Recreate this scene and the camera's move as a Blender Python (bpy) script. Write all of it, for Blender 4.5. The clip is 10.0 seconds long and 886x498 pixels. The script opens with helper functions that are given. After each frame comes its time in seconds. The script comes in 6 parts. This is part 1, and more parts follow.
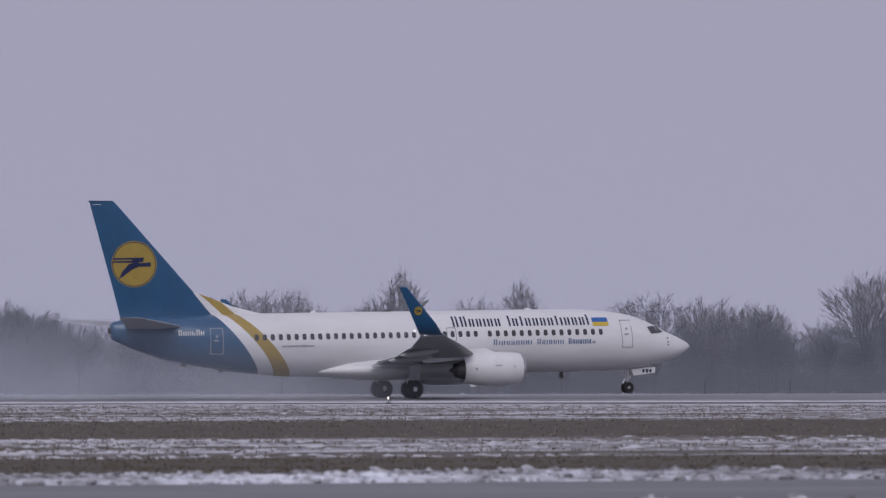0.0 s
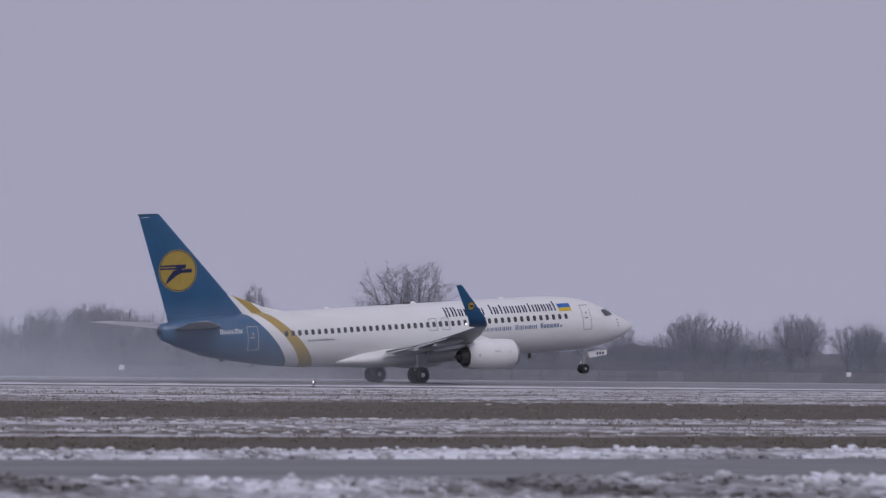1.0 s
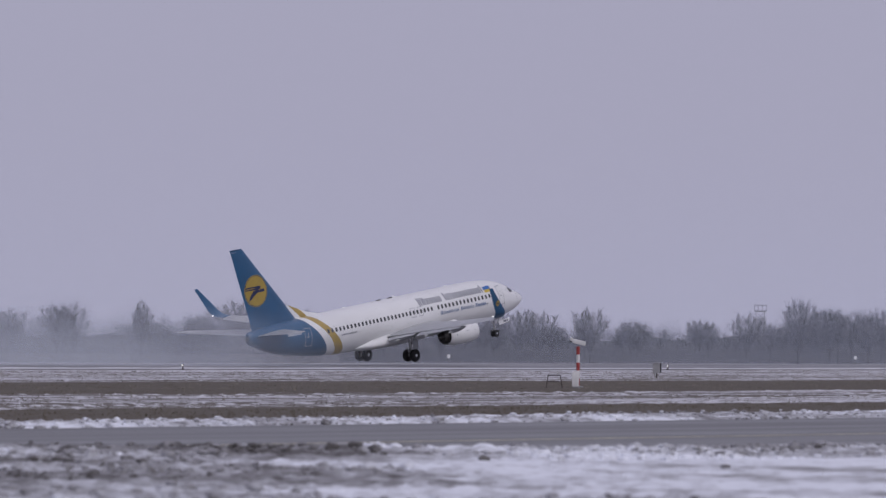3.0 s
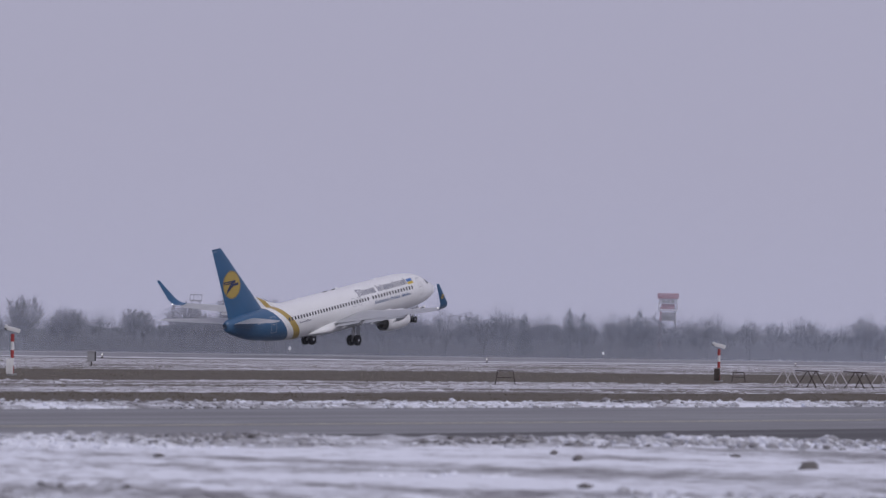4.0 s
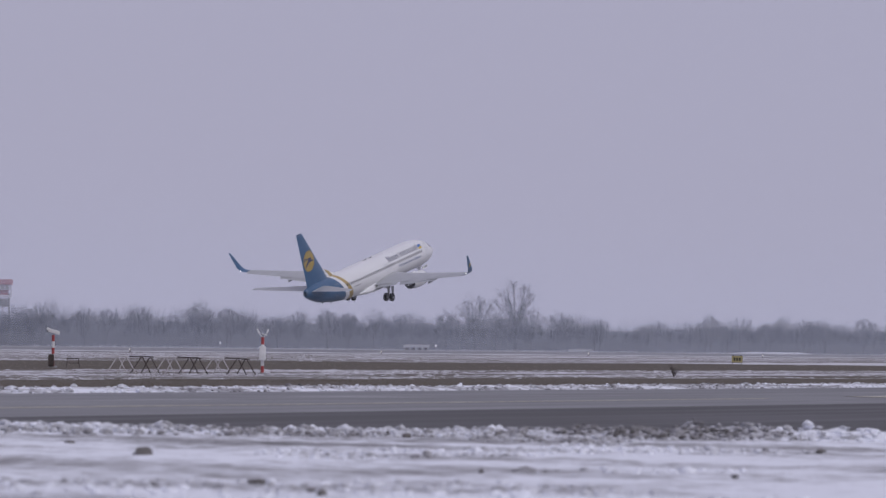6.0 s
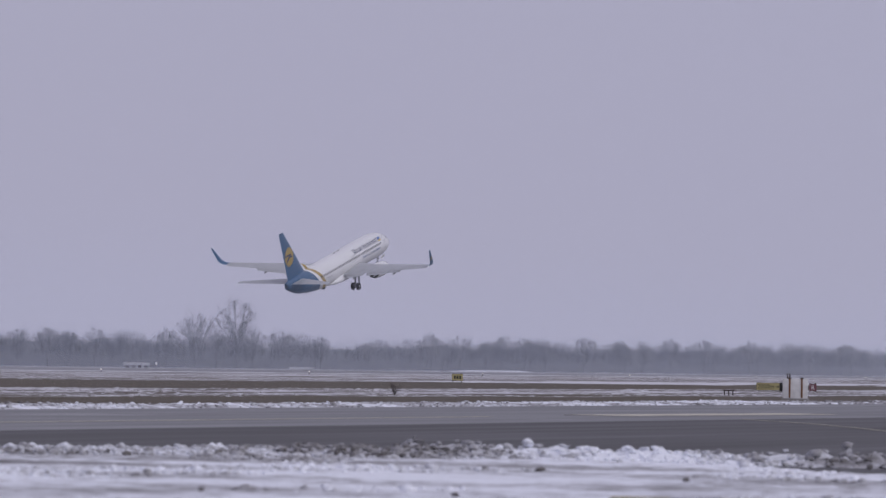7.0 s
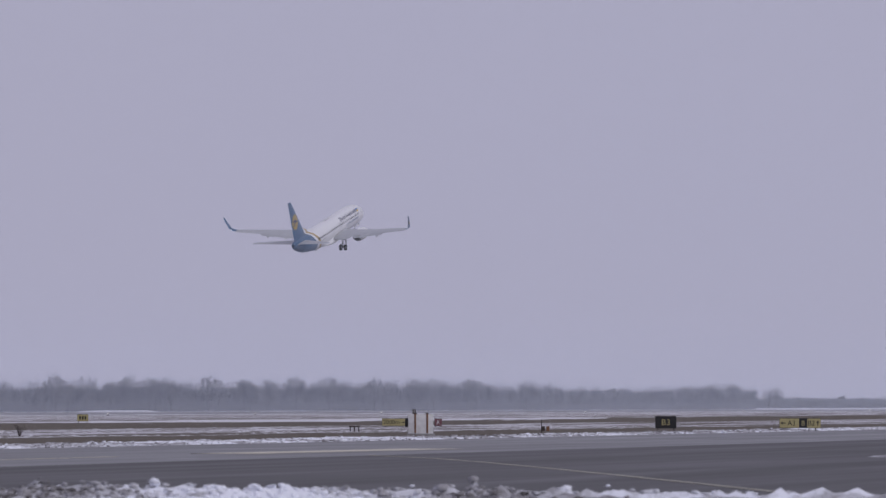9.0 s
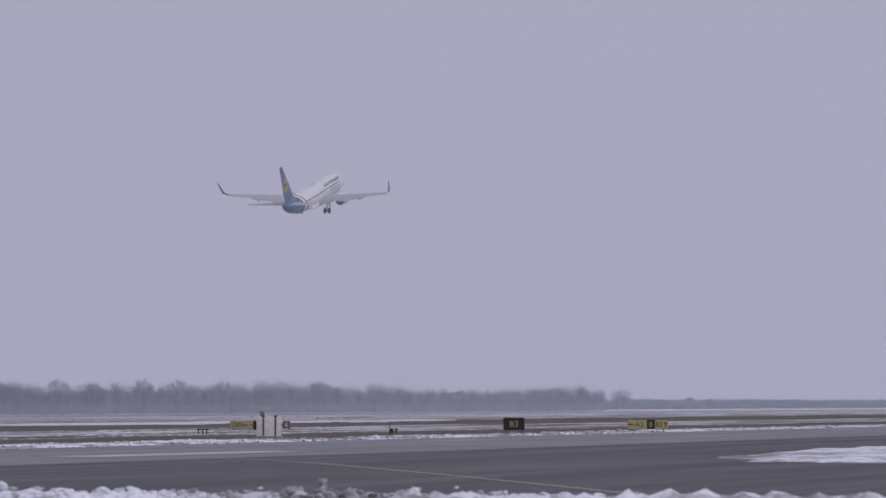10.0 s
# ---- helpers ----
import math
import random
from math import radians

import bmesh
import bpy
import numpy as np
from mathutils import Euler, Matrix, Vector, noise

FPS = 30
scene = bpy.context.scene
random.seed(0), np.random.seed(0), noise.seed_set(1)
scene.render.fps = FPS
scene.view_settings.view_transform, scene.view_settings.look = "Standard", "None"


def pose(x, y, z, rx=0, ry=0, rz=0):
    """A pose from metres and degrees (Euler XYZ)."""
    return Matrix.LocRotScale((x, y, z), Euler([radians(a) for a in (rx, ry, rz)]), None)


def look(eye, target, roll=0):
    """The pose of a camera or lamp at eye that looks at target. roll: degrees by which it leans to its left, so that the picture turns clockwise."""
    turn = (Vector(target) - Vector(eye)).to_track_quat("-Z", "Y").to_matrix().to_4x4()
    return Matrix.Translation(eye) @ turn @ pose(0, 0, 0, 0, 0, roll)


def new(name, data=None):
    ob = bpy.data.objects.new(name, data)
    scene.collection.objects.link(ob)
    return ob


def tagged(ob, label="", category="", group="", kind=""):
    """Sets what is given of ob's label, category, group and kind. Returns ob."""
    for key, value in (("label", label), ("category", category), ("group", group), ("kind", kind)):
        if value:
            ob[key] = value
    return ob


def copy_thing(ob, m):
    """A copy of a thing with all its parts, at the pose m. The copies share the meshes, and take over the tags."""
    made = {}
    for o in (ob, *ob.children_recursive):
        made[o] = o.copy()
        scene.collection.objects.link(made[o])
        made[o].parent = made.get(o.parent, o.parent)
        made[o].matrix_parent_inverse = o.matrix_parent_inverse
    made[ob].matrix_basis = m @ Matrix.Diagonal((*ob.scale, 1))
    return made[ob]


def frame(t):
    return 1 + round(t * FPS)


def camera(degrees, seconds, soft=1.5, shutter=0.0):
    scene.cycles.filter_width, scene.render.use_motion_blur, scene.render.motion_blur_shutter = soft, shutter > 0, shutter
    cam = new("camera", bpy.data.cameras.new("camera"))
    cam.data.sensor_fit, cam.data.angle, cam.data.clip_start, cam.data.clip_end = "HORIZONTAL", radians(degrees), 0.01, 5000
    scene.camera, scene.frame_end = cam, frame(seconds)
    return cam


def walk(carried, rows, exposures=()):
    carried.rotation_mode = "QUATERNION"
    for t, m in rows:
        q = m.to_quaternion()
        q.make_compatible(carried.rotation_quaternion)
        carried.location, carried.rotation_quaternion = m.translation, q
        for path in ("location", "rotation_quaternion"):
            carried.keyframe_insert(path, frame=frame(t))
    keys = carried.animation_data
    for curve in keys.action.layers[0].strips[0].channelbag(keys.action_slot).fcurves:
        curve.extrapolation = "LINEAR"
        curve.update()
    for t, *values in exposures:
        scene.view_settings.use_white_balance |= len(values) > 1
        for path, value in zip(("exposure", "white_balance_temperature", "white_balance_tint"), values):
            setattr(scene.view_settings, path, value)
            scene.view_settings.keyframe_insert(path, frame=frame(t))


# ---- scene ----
# ---------- camera: a long lens on a tripod that pans after the aircraft ----------
EYE = (0.0, 0.0, 2.12)
PAN_ROWS = [  # seconds, pan from +y towards +x, tilt, roll
    (0, 19.92, 1.358, 0.05), (0.5, 25.845, 1.244, -0.08), (1, 32.114, 1.222, 0.7), (1.5, 37.871, 1.142, 0.40),
    (2, 42.577, 1.166, 0.22), (2.2, 44.261, 1.183, 0.0), (3.3, 52.069, 1.068, 0.57), (3.5, 53.345, 1.045, 0.58),
    (4, 56.778, 1.063, 1.1), (4.5, 59.251, 1.046, 0.88), (5, 61.605, 0.918, 1.16), (5.2, 62.295, 0.894, 1.02),
    (6.3, 65.669, 1.119, 0.85), (6.5, 66.454, 1.161, 0.72), (7, 67.909, 1.303, 1.03), (7.5, 69.300, 1.622, 0.92),
    (8, 70.375, 1.838, 0.85), (8.5, 71.217, 1.947, 0.39), (9, 72.341, 1.794, 0.15), (9.5, 73.245, 1.746, -0.09),
    (10, 74.136, 1.822, -0.03)]


def pan_pose(pan, tilt, roll):
    a, e = radians(pan), radians(tilt)
    way = Vector((math.sin(a) * math.cos(e), math.cos(a) * math.cos(e), math.sin(e)))
    return look(EYE, Vector(EYE) + 100 * way, roll)


cam = camera(10.423, 10.0, soft=1.4, shutter=0.0)
cam.data.dof.use_dof = True  # a fast long lens, sharp at the runway and soft on the snow close by
cam.data.dof.focus_distance, cam.data.dof.aperture_fstop = 380.0, 2.5
walk(cam, [(t, pan_pose(p, e, r)) for t, p, e, r in PAN_ROWS], [(0, -0.08), (2, -0.04), (5, 0.06), (10, 0.06)])

# ---------- overcast winter daylight ----------
world = bpy.data.worlds.new("overcast_sky")
scene.world = world
world.use_nodes = True
wn = world.node_tree
wn.nodes.clear()
w_out = wn.nodes.new("ShaderNodeOutputWorld")
w_bg = wn.nodes.new("ShaderNodeBackground")
w_sky = wn.nodes.new("ShaderNodeTexSky")
w_sky.sky_type, w_sky.sun_disc = "NISHITA", False
w_sky.sun_elevation, w_sky.sun_rotation = radians(38), radians(200)
w_sky.air_density, w_sky.dust_density = 1.0, 6.0
w_mul = wn.nodes.new("ShaderNodeMix")
w_mul.data_type, w_mul.blend_type = "RGBA", "MIX"
w_mul.inputs["Factor"].default_value = 0.985
w_mul.inputs["B"].default_value = (3.78, 3.70, 4.93, 1)
wn.links.new(w_sky.outputs["Color"], w_mul.inputs["A"])
wn.links.new(w_mul.outputs["Result"], w_bg.inputs["Color"])
w_bg.inputs["Strength"].default_value = 0.1
wn.links.new(w_bg.outputs["Background"], w_out.inputs["Surface"])

sun_data = bpy.data.lights.new("sun", "SUN")
sun_data.energy, sun_data.angle, sun_data.color = 1.1, radians(40), (1.0, 0.97, 0.97)
sun = new("sun", sun_data)
sun.matrix_world = look((-60, -170, 160), (0, 0, 0))


# ---------- materials ----------
def nodes_of(name):
    m = bpy.data.materials.new(name)
    m.use_nodes = True
    nt = m.node_tree
    return m, nt, nt.nodes["Principled BSDF"]


def noise_node(nt, scale, detail=4.0, rough=0.55, stretch=None, coord="Object"):
    tc = nt.nodes.new("ShaderNodeTexCoord")
    mp = nt.nodes.new("ShaderNodeMapping")
    if stretch:
        mp.inputs["Scale"].default_value = stretch
    nt.links.new(tc.outputs[coord], mp.inputs["Vector"])
    n = nt.nodes.new("ShaderNodeTexNoise")
    n.inputs["Scale"].default_value, n.inputs["Detail"].default_value = scale, detail
    n.inputs["Roughness"].default_value = rough
    nt.links.new(mp.outputs["Vector"], n.inputs["Vector"])
    return n.outputs["Fac"]


def ramp(nt, fac, stops):
    r = nt.nodes.new("ShaderNodeValToRGB")
    while len(r.color_ramp.elements) < len(stops):
        r.color_ramp.elements.new(0.5)
    for e, (p, c) in zip(r.color_ramp.elements, stops):
        e.position, e.color = p, (*c, 1) if len(c) == 3 else c
    nt.links.new(fac, r.inputs["Fac"])
    return r.outputs["Color"]


def mix(nt, fac, a, b, blend="MIX"):
    m = nt.nodes.new("ShaderNodeMix")
    m.data_type, m.blend_type = "RGBA", blend
    for sock, v in ((m.inputs["Factor"], fac), (m.inputs["A"], a), (m.inputs["B"], b)):
        if isinstance(v, (int, float)):
            sock.default_value = v
        elif isinstance(v, tuple):
            sock.default_value = (*v, 1)
        else:
            nt.links.new(v, sock)
    return m.outputs["Result"]


def calc(nt, op, a, b=0.0, clamp=False):
    m = nt.nodes.new("ShaderNodeMath")
    m.operation, m.use_clamp = op, clamp
    for sock, v in ((m.inputs[0], a), (m.inputs[1], b)):
        if isinstance(v, (int, float)):
            sock.default_value = v
        else:
            nt.links.new(v, sock)
    return m.outputs[0]


def bump(nt, bsdf, height, strength, dist):
    b = nt.nodes.new("ShaderNodeBump")
    b.inputs["Strength"].default_value, b.inputs["Distance"].default_value = strength, dist
    nt.links.new(height, b.inputs["Height"])
    nt.links.new(b.outputs["Normal"], bsdf.inputs["Normal"])


def plain(name, color, rough=0.5, metal=0.0, vary=0.12, scale=3.0, coat=0.0, stretch=None):
    """A painted or raw surface with two scales of wear."""
    m, nt, b = nodes_of(name)
    big = noise_node(nt, scale, 3, 0.5, stretch)
    small = noise_node(nt, scale * 9, 5, 0.65, stretch)
    dark = tuple(c * (1 - vary) for c in color)
    light = tuple(min(1, c * (1 + vary)) for c in color)
    c1 = ramp(nt, big, [(0.3, dark), (0.7, light)])
    c2 = mix(nt, small, c1, dark)
    nt.links.new(mix(nt, 0.5, c1, c2), b.inputs["Base Color"])
    rr = ramp(nt, small, [(0.3, (rough * 0.8,) * 3), (0.7, (min(1, rough * 1.2),) * 3)])
    nt.links.new(rr, b.inputs["Roughness"])
    b.inputs["Metallic"].default_value, b.inputs["Coat Weight"].default_value = metal, coat
    return m


def glow(name, color, power):
    m, nt, b = nodes_of(name)
    b.inputs["Base Color"].default_value = (*color, 1)
    b.inputs["Emission Color"].default_value = (*color, 1)
    b.inputs["Emission Strength"].default_value = power
    return m


BLUE, YELLOW, WHITE = (0.014, 0.088, 0.20), (0.38, 0.27, 0.055), (0.80, 0.80, 0.81)
BLUE_EDGE = np.polyfit([6.8, 5.33, 5.02, 3.93, 2.76, 1.68], [-13.3, -12.2, -11.85, -10.76, -9.91, -9.33], 2)
YEL_A = np.polyfit([6.5, 6.18, 5.34, 4.17, 3.0, 1.57], [-12.6, -12.3, -11.35, -10.15, -9.27, -8.25], 2)
YEL_B = np.polyfit([6.3, 5.84, 5.08, 4.16, 2.82, 1.65], [-11.6, -11.1, -10.25, -9.25, -8.15, -7.28], 2)


def livery():
    """White fuselage paint with a blue tail behind a curved edge and a yellow sash before it."""
    m, nt, b = nodes_of("livery_paint")
    tc = nt.nodes.new("ShaderNodeTexCoord")
    sp = nt.nodes.new("ShaderNodeSeparateXYZ")
    nt.links.new(tc.outputs["Object"], sp.inputs["Vector"])
    x, z = sp.outputs["X"], sp.outputs["Z"]

    def ahead(poly):
        v = calc(nt, "MULTIPLY", z, float(poly[0]))
        for c in poly[1:-1]:
            v = calc(nt, "MULTIPLY", calc(nt, "ADD", v, float(c)), z)
        v = calc(nt, "ADD", v, float(poly[-1]))
        return calc(nt, "GREATER_THAN", x, v)

    dirt = noise_node(nt, 0.9, 5, 0.6, (0.35, 1, 1.6))
    fine = noise_node(nt, 7, 4, 0.6, (0.2, 1, 1))
    white = ramp(nt, dirt, [(0.3, (0.74, 0.74, 0.75)), (0.65, (0.82, 0.82, 0.83))])
    blue = ramp(nt, dirt, [(0.3, (0.011, 0.076, 0.175)), (0.7, (0.016, 0.098, 0.22))])
    yellow = ramp(nt, dirt, [(0.3, (0.36, 0.25, 0.05)), (0.7, (0.43, 0.30, 0.06))])
    c = mix(nt, ahead(BLUE_EDGE), blue, white)
    c = mix(nt, ahead(YEL_A), c, yellow)
    c = mix(nt, ahead(YEL_B), c, white)
    c = mix(nt, calc(nt, "MULTIPLY", fine, 0.12), c, (0.30, 0.29, 0.28))
    nt.links.new(c, b.inputs["Base Color"])
    b.inputs["Roughness"].default_value = 0.32
    b.inputs["Coat Weight"].default_value = 0.25
    bump(nt, b, noise_node(nt, 1.2, 2), 0.08, 0.02)
    return m


MAT_LIVERY = livery()
MAT_BLUE = plain("blue_tail_paint", BLUE, 0.32, vary=0.1, scale=0.8, coat=0.25)
MAT_YELLOW = plain("yellow_emblem_paint", YELLOW, 0.4, vary=0.08)
MAT_NAVY = plain("navy_lettering", (0.010, 0.018, 0.075), 0.4)
MAT_PALEBLUE = plain("pale_blue_lettering", (0.03, 0.10, 0.26), 0.4)
MAT_WHITE = plain("white_aircraft_paint", (0.78, 0.78, 0.79), 0.33, vary=0.06, scale=1.2, coat=0.2)
MAT_GREY = plain("grey_wing_paint", (0.40, 0.41, 0.43), 0.4, vary=0.12, scale=1.0)
MAT_METAL = plain("bare_metal", (0.55, 0.55, 0.56), 0.28, 0.9, 0.1)
MAT_HOT = plain("heat_stained_metal", (0.10, 0.095, 0.09), 0.45, 0.7, 0.2)
MAT_RUBBER = plain("tyre_rubber", (0.02, 0.02, 0.022), 0.8, vary=0.3)
MAT_GLASS = plain("dark_window_glass", (0.07, 0.073, 0.08), 0.12, vary=0.1)
MAT_LINE = plain("grey_panel_line", (0.32, 0.33, 0.36), 0.5)
MAT_JOINT = plain("dark_blue_joint", (0.012, 0.05, 0.12), 0.5)
MAT_STROBE = glow("white_navigation_light", (1.0, 0.98, 0.95), 1.3)
MAT_EDGE_LAMP = glow("runway_edge_lamp", (1.0, 0.96, 0.88), 1.0)
MAT_STEEL = plain("rusty_dark_steel", (0.07, 0.055, 0.05), 0.7, 0.3, 0.35, 6)
MAT_GALV = plain("weathered_pale_steel", (0.33, 0.32, 0.33), 0.6, 0.3, 0.2, 6)
MAT_PALESTEEL = plain("pale_painted_steel", (0.50, 0.48, 0.49), 0.6, 0.0, 0.2, 6)
MAT_RED = plain("faded_red_paint", (0.33, 0.045, 0.045), 0.6, vary=0.2)
MAT_SIGNWHITE = plain("weathered_white_paint", (0.68, 0.68, 0.69), 0.6, vary=0.12)
MAT_RUST = plain("rust", (0.20, 0.10, 0.055), 0.85, vary=0.35, scale=8)
# Sign yellow, and the sign red below, carry haze as lost saturation.
MAT_SIGNYEL = plain("hazed_sign_yellow", (0.40, 0.355, 0.17), 0.5, vary=0.1)
MAT_BARRIER = plain("dark_barrier_yellow", (0.24, 0.20, 0.045), 0.75, vary=0.3, scale=5)
MAT_SIGNBLK = plain("sign_black", (0.018, 0.018, 0.02), 0.5, vary=0.2)
MAT_SIGNRED = plain("hazed_sign_red", (0.17, 0.07, 0.085), 0.5)
MAT_CONCRETE = plain("grey_concrete", (0.30, 0.30, 0.31), 0.85, vary=0.2, scale=1.5)
MAT_FENCE = plain("pale_concrete_panel", (0.18, 0.18, 0.20), 0.9, vary=0.15, scale=0.6)
f_nt = MAT_FENCE.node_tree
f_bsdf = f_nt.nodes["Principled BSDF"]
f_tone = ramp(f_nt, f_nt.nodes.new("ShaderNodeObjectInfo").outputs["Random"], [(0.0, (0.80,) * 3), (1.0, (1.0,) * 3)])
f_nt.links.new(mix(f_nt, 1.0, f_bsdf.inputs["Base Color"].links[0].from_socket, f_tone, "MULTIPLY"), f_bsdf.inputs["Base Color"])
MAT_BARK = plain("grey_bark", (0.095, 0.09, 0.095), 0.95, vary=0.2, scale=1.5)
MAT_TWIG = plain("grey_twigs", (0.12, 0.115, 0.12), 0.95, vary=0.2, scale=0.6)
# Far twigs are paler and bluer than near ones, haze put into the colour.
MAT_FARTWIG = plain("hazed_far_twigs", (0.13, 0.128, 0.14), 0.95, vary=0.12, scale=0.4)
MAT_BRUSH = plain("grey_brush", (0.10, 0.098, 0.105), 0.95, vary=0.18, scale=0.3)
# Far brush gets the same bluish haze tint over the near brush colour.
MAT_FARBRUSH = plain("hazed_far_brush", (0.115, 0.118, 0.135), 0.95, vary=0.08, scale=0.1)
MAT_PINE = plain("dark_pine_needles", (0.07, 0.08, 0.085), 0.95, vary=0.2)


def snow_mat(name, soil=0.5, ploughed=0.0):
    """Old ploughed snow: white crust with grey melt and dark soil showing through."""
    m, nt, b = nodes_of(name)
    big = noise_node(nt, 0.20, 4, 0.6, (0.9, 0.55, 1))
    mid = noise_node(nt, 1.9, 6, 0.72, (1.0, 0.8, 1))
    fine = noise_node(nt, 7, 4, 0.6)
    mask = calc(nt, "ADD", calc(nt, "MULTIPLY", big, 0.56), calc(nt, "MULTIPLY", mid, 0.44))
    if ploughed:
        tc = nt.nodes.new("ShaderNodeTexCoord")
        sp = nt.nodes.new("ShaderNodeSeparateXYZ")
        nt.links.new(tc.outputs["Object"], sp.inputs["Vector"])
        mask = calc(nt, "ADD", mask, calc(nt, "MULTIPLY", calc(nt, "DIVIDE", calc(nt, "SUBTRACT", 18.0, calc(nt, "SUBTRACT", sp.outputs["X"], sp.outputs["Y"])), 18.0, True), ploughed))
    white = ramp(nt, fine, [(0.25, (0.77, 0.79, 0.86)), (0.75, (0.87, 0.89, 0.96))])
    c = mix(nt, ramp(nt, mask, [(soil - 0.05, (0, 0, 0)), (soil + 0.06, (1, 1, 1))]), white, (0.29, 0.285, 0.30))
    c = mix(nt, ramp(nt, mask, [(soil + 0.07, (0, 0, 0)), (soil + 0.14, (1, 1, 1))]), c, (0.085, 0.078, 0.076))
    nt.links.new(c, b.inputs["Base Color"])
    b.inputs["Roughness"].default_value = 0.75
    bump(nt, b, mid, 0.5, 0.15)
    return m


MAT_SNOW = snow_mat("old_ploughed_snow", 0.515, 0.06)
MAT_RIDGE = snow_mat("ploughed_snow_ridge", 0.495)
MAT_EARTH = plain("frozen_earth", (0.16, 0.15, 0.145), 0.95, vary=0.3, scale=4)
MAT_GREYCLOD = snow_mat("grey_snow_clods", 0.46)
MAT_CLOD = snow_mat("dirty_snow_clods", 0.52, 0.09)


def field_mat():
    """Winter grass in brown swaths with thin snow drifted between them, along the runway."""
    m, nt, b = nodes_of("snowy_winter_grass")
    tc = nt.nodes.new("ShaderNodeTexCoord")
    sp = nt.nodes.new("ShaderNodeSeparateXYZ")
    nt.links.new(tc.outputs["Object"], sp.inputs["Vector"])
    wob = noise_node(nt, 0.02, 3, 0.5)
    y = calc(nt, "ADD", sp.outputs["Y"], calc(nt, "MULTIPLY", calc(nt, "SUBTRACT", wob, 0.5), 10))
    band = ramp(nt, calc(nt, "DIVIDE", y, 500.0), [
        (0.0, (0.6,) * 3), (0.174, (0.5,) * 3), (0.180, (0.20,) * 3), (0.208, (0.24,) * 3), (0.216, (0.49,) * 3),
        (0.268, (0.51,) * 3), (0.285, (0.30,) * 3), (0.335, (0.34,) * 3), (0.36, (0.50,) * 3), (0.50, (0.54,) * 3),
        (0.66, (0.5,) * 3), (0.75, (0.62,) * 3)])
    n1 = noise_node(nt, 2.2, 7, 0.75, (0.35, 0.6, 1))
    n2 = noise_node(nt, 0.22, 6, 0.62, (0.10, 1, 1))
    n3 = noise_node(nt, 3.2, 4, 0.65, (0.7, 1, 1))
    v = calc(nt, "ADD", calc(nt, "MULTIPLY", n1, 0.48), calc(nt, "MULTIPLY", n2, 0.52))
    v = calc(nt, "SUBTRACT", calc(nt, "ADD", v, band), 0.5)
    fac = ramp(nt, v, [(0.46, (0, 0, 0)), (0.58, (1, 1, 1))])
    grass = ramp(nt, n3, [(0.25, (0.058, 0.047, 0.034)), (0.5, (0.090, 0.075, 0.057)), (0.8, (0.13, 0.112, 0.090))])
    snow = ramp(nt, n3, [(0.2, (0.44, 0.44, 0.48)), (0.6, (0.70, 0.70, 0.76))])
    nt.links.new(mix(nt, fac, grass, snow), b.inputs["Base Color"])
    b.inputs["Roughness"].default_value = 0.9
    bump(nt, b, n1, 0.35, 0.1)
    return m


MAT_FIELD = field_mat()


def paving(name, dark, light, joint, rough, snow=0.0, slab=(7.5, 7.5)):
    """Worn slabs with tar joints, tyre streaks and a dusting of blown snow."""
    m, nt, b = nodes_of(name)
    tc = nt.nodes.new("ShaderNodeTexCoord")
    br = nt.nodes.new("ShaderNodeTexBrick")
    br.offset, br.squash = 0.0, 1.0
    br.inputs["Scale"].default_value, br.inputs["Mortar Size"].default_value = 1.0, 0.05
    br.inputs["Brick Width"].default_value, br.inputs["Row Height"].default_value = slab
    br.inputs["Color1"].default_value, br.inputs["Color2"].default_value = (*dark, 1), (*light, 1)
    br.inputs["Mortar"].default_value = (*joint, 1)
    nt.links.new(tc.outputs["Object"], br.inputs["Vector"])
    streak = noise_node(nt, 0.35, 5, 0.6, (0.06, 1, 1))
    blot = noise_node(nt, 0.12, 5, 0.6)
    grit = noise_node(nt, 9, 4, 0.6)
    c = mix(nt, ramp(nt, streak, [(0.35, (0, 0, 0)), (0.75, (0.6,) * 3)]), br.outputs["Color"], tuple(d * 0.7 for d in dark))
    c = mix(nt, calc(nt, "MULTIPLY", grit, 0.25), c, light)
    c = mix(nt, ramp(nt, blot, [(0.35, (0, 0, 0)), (0.8, (0.55,) * 3)]), c, tuple(d * 0.75 for d in dark))
    if snow:
        dust = noise_node(nt, 0.25, 6, 0.7, (0.15, 1, 1))
        c = mix(nt, ramp(nt, dust, [(0.62 - snow * 0.2, (0, 0, 0)), (0.80 - snow * 0.2, (0.7,) * 3)]), c, (0.55, 0.55, 0.58))
    nt.links.new(c, b.inputs["Base Color"])
    nt.links.new(ramp(nt, streak, [(0.3, (rough * 0.75,) * 3), (0.7, (rough * 1.1,) * 3)]), b.inputs["Roughness"])
    bump(nt, b, grit, 0.15, 0.02)
    return m


MAT_RUNWAY = paving("wet_runway_concrete", (0.15, 0.15, 0.16), (0.20, 0.20, 0.21), (0.08, 0.08, 0.08), 0.5, 0.5)
MAT_TAXI = paving("taxiway_concrete", (0.19, 0.19, 0.20), (0.235, 0.235, 0.245), (0.09, 0.09, 0.09), 0.7, 0.12, (6, 6))
MAT_APRON = paving("damp_asphalt", (0.065, 0.063, 0.064), (0.08, 0.078, 0.08), (0.06, 0.058, 0.06), 0.7, 0.0, (40, 9))


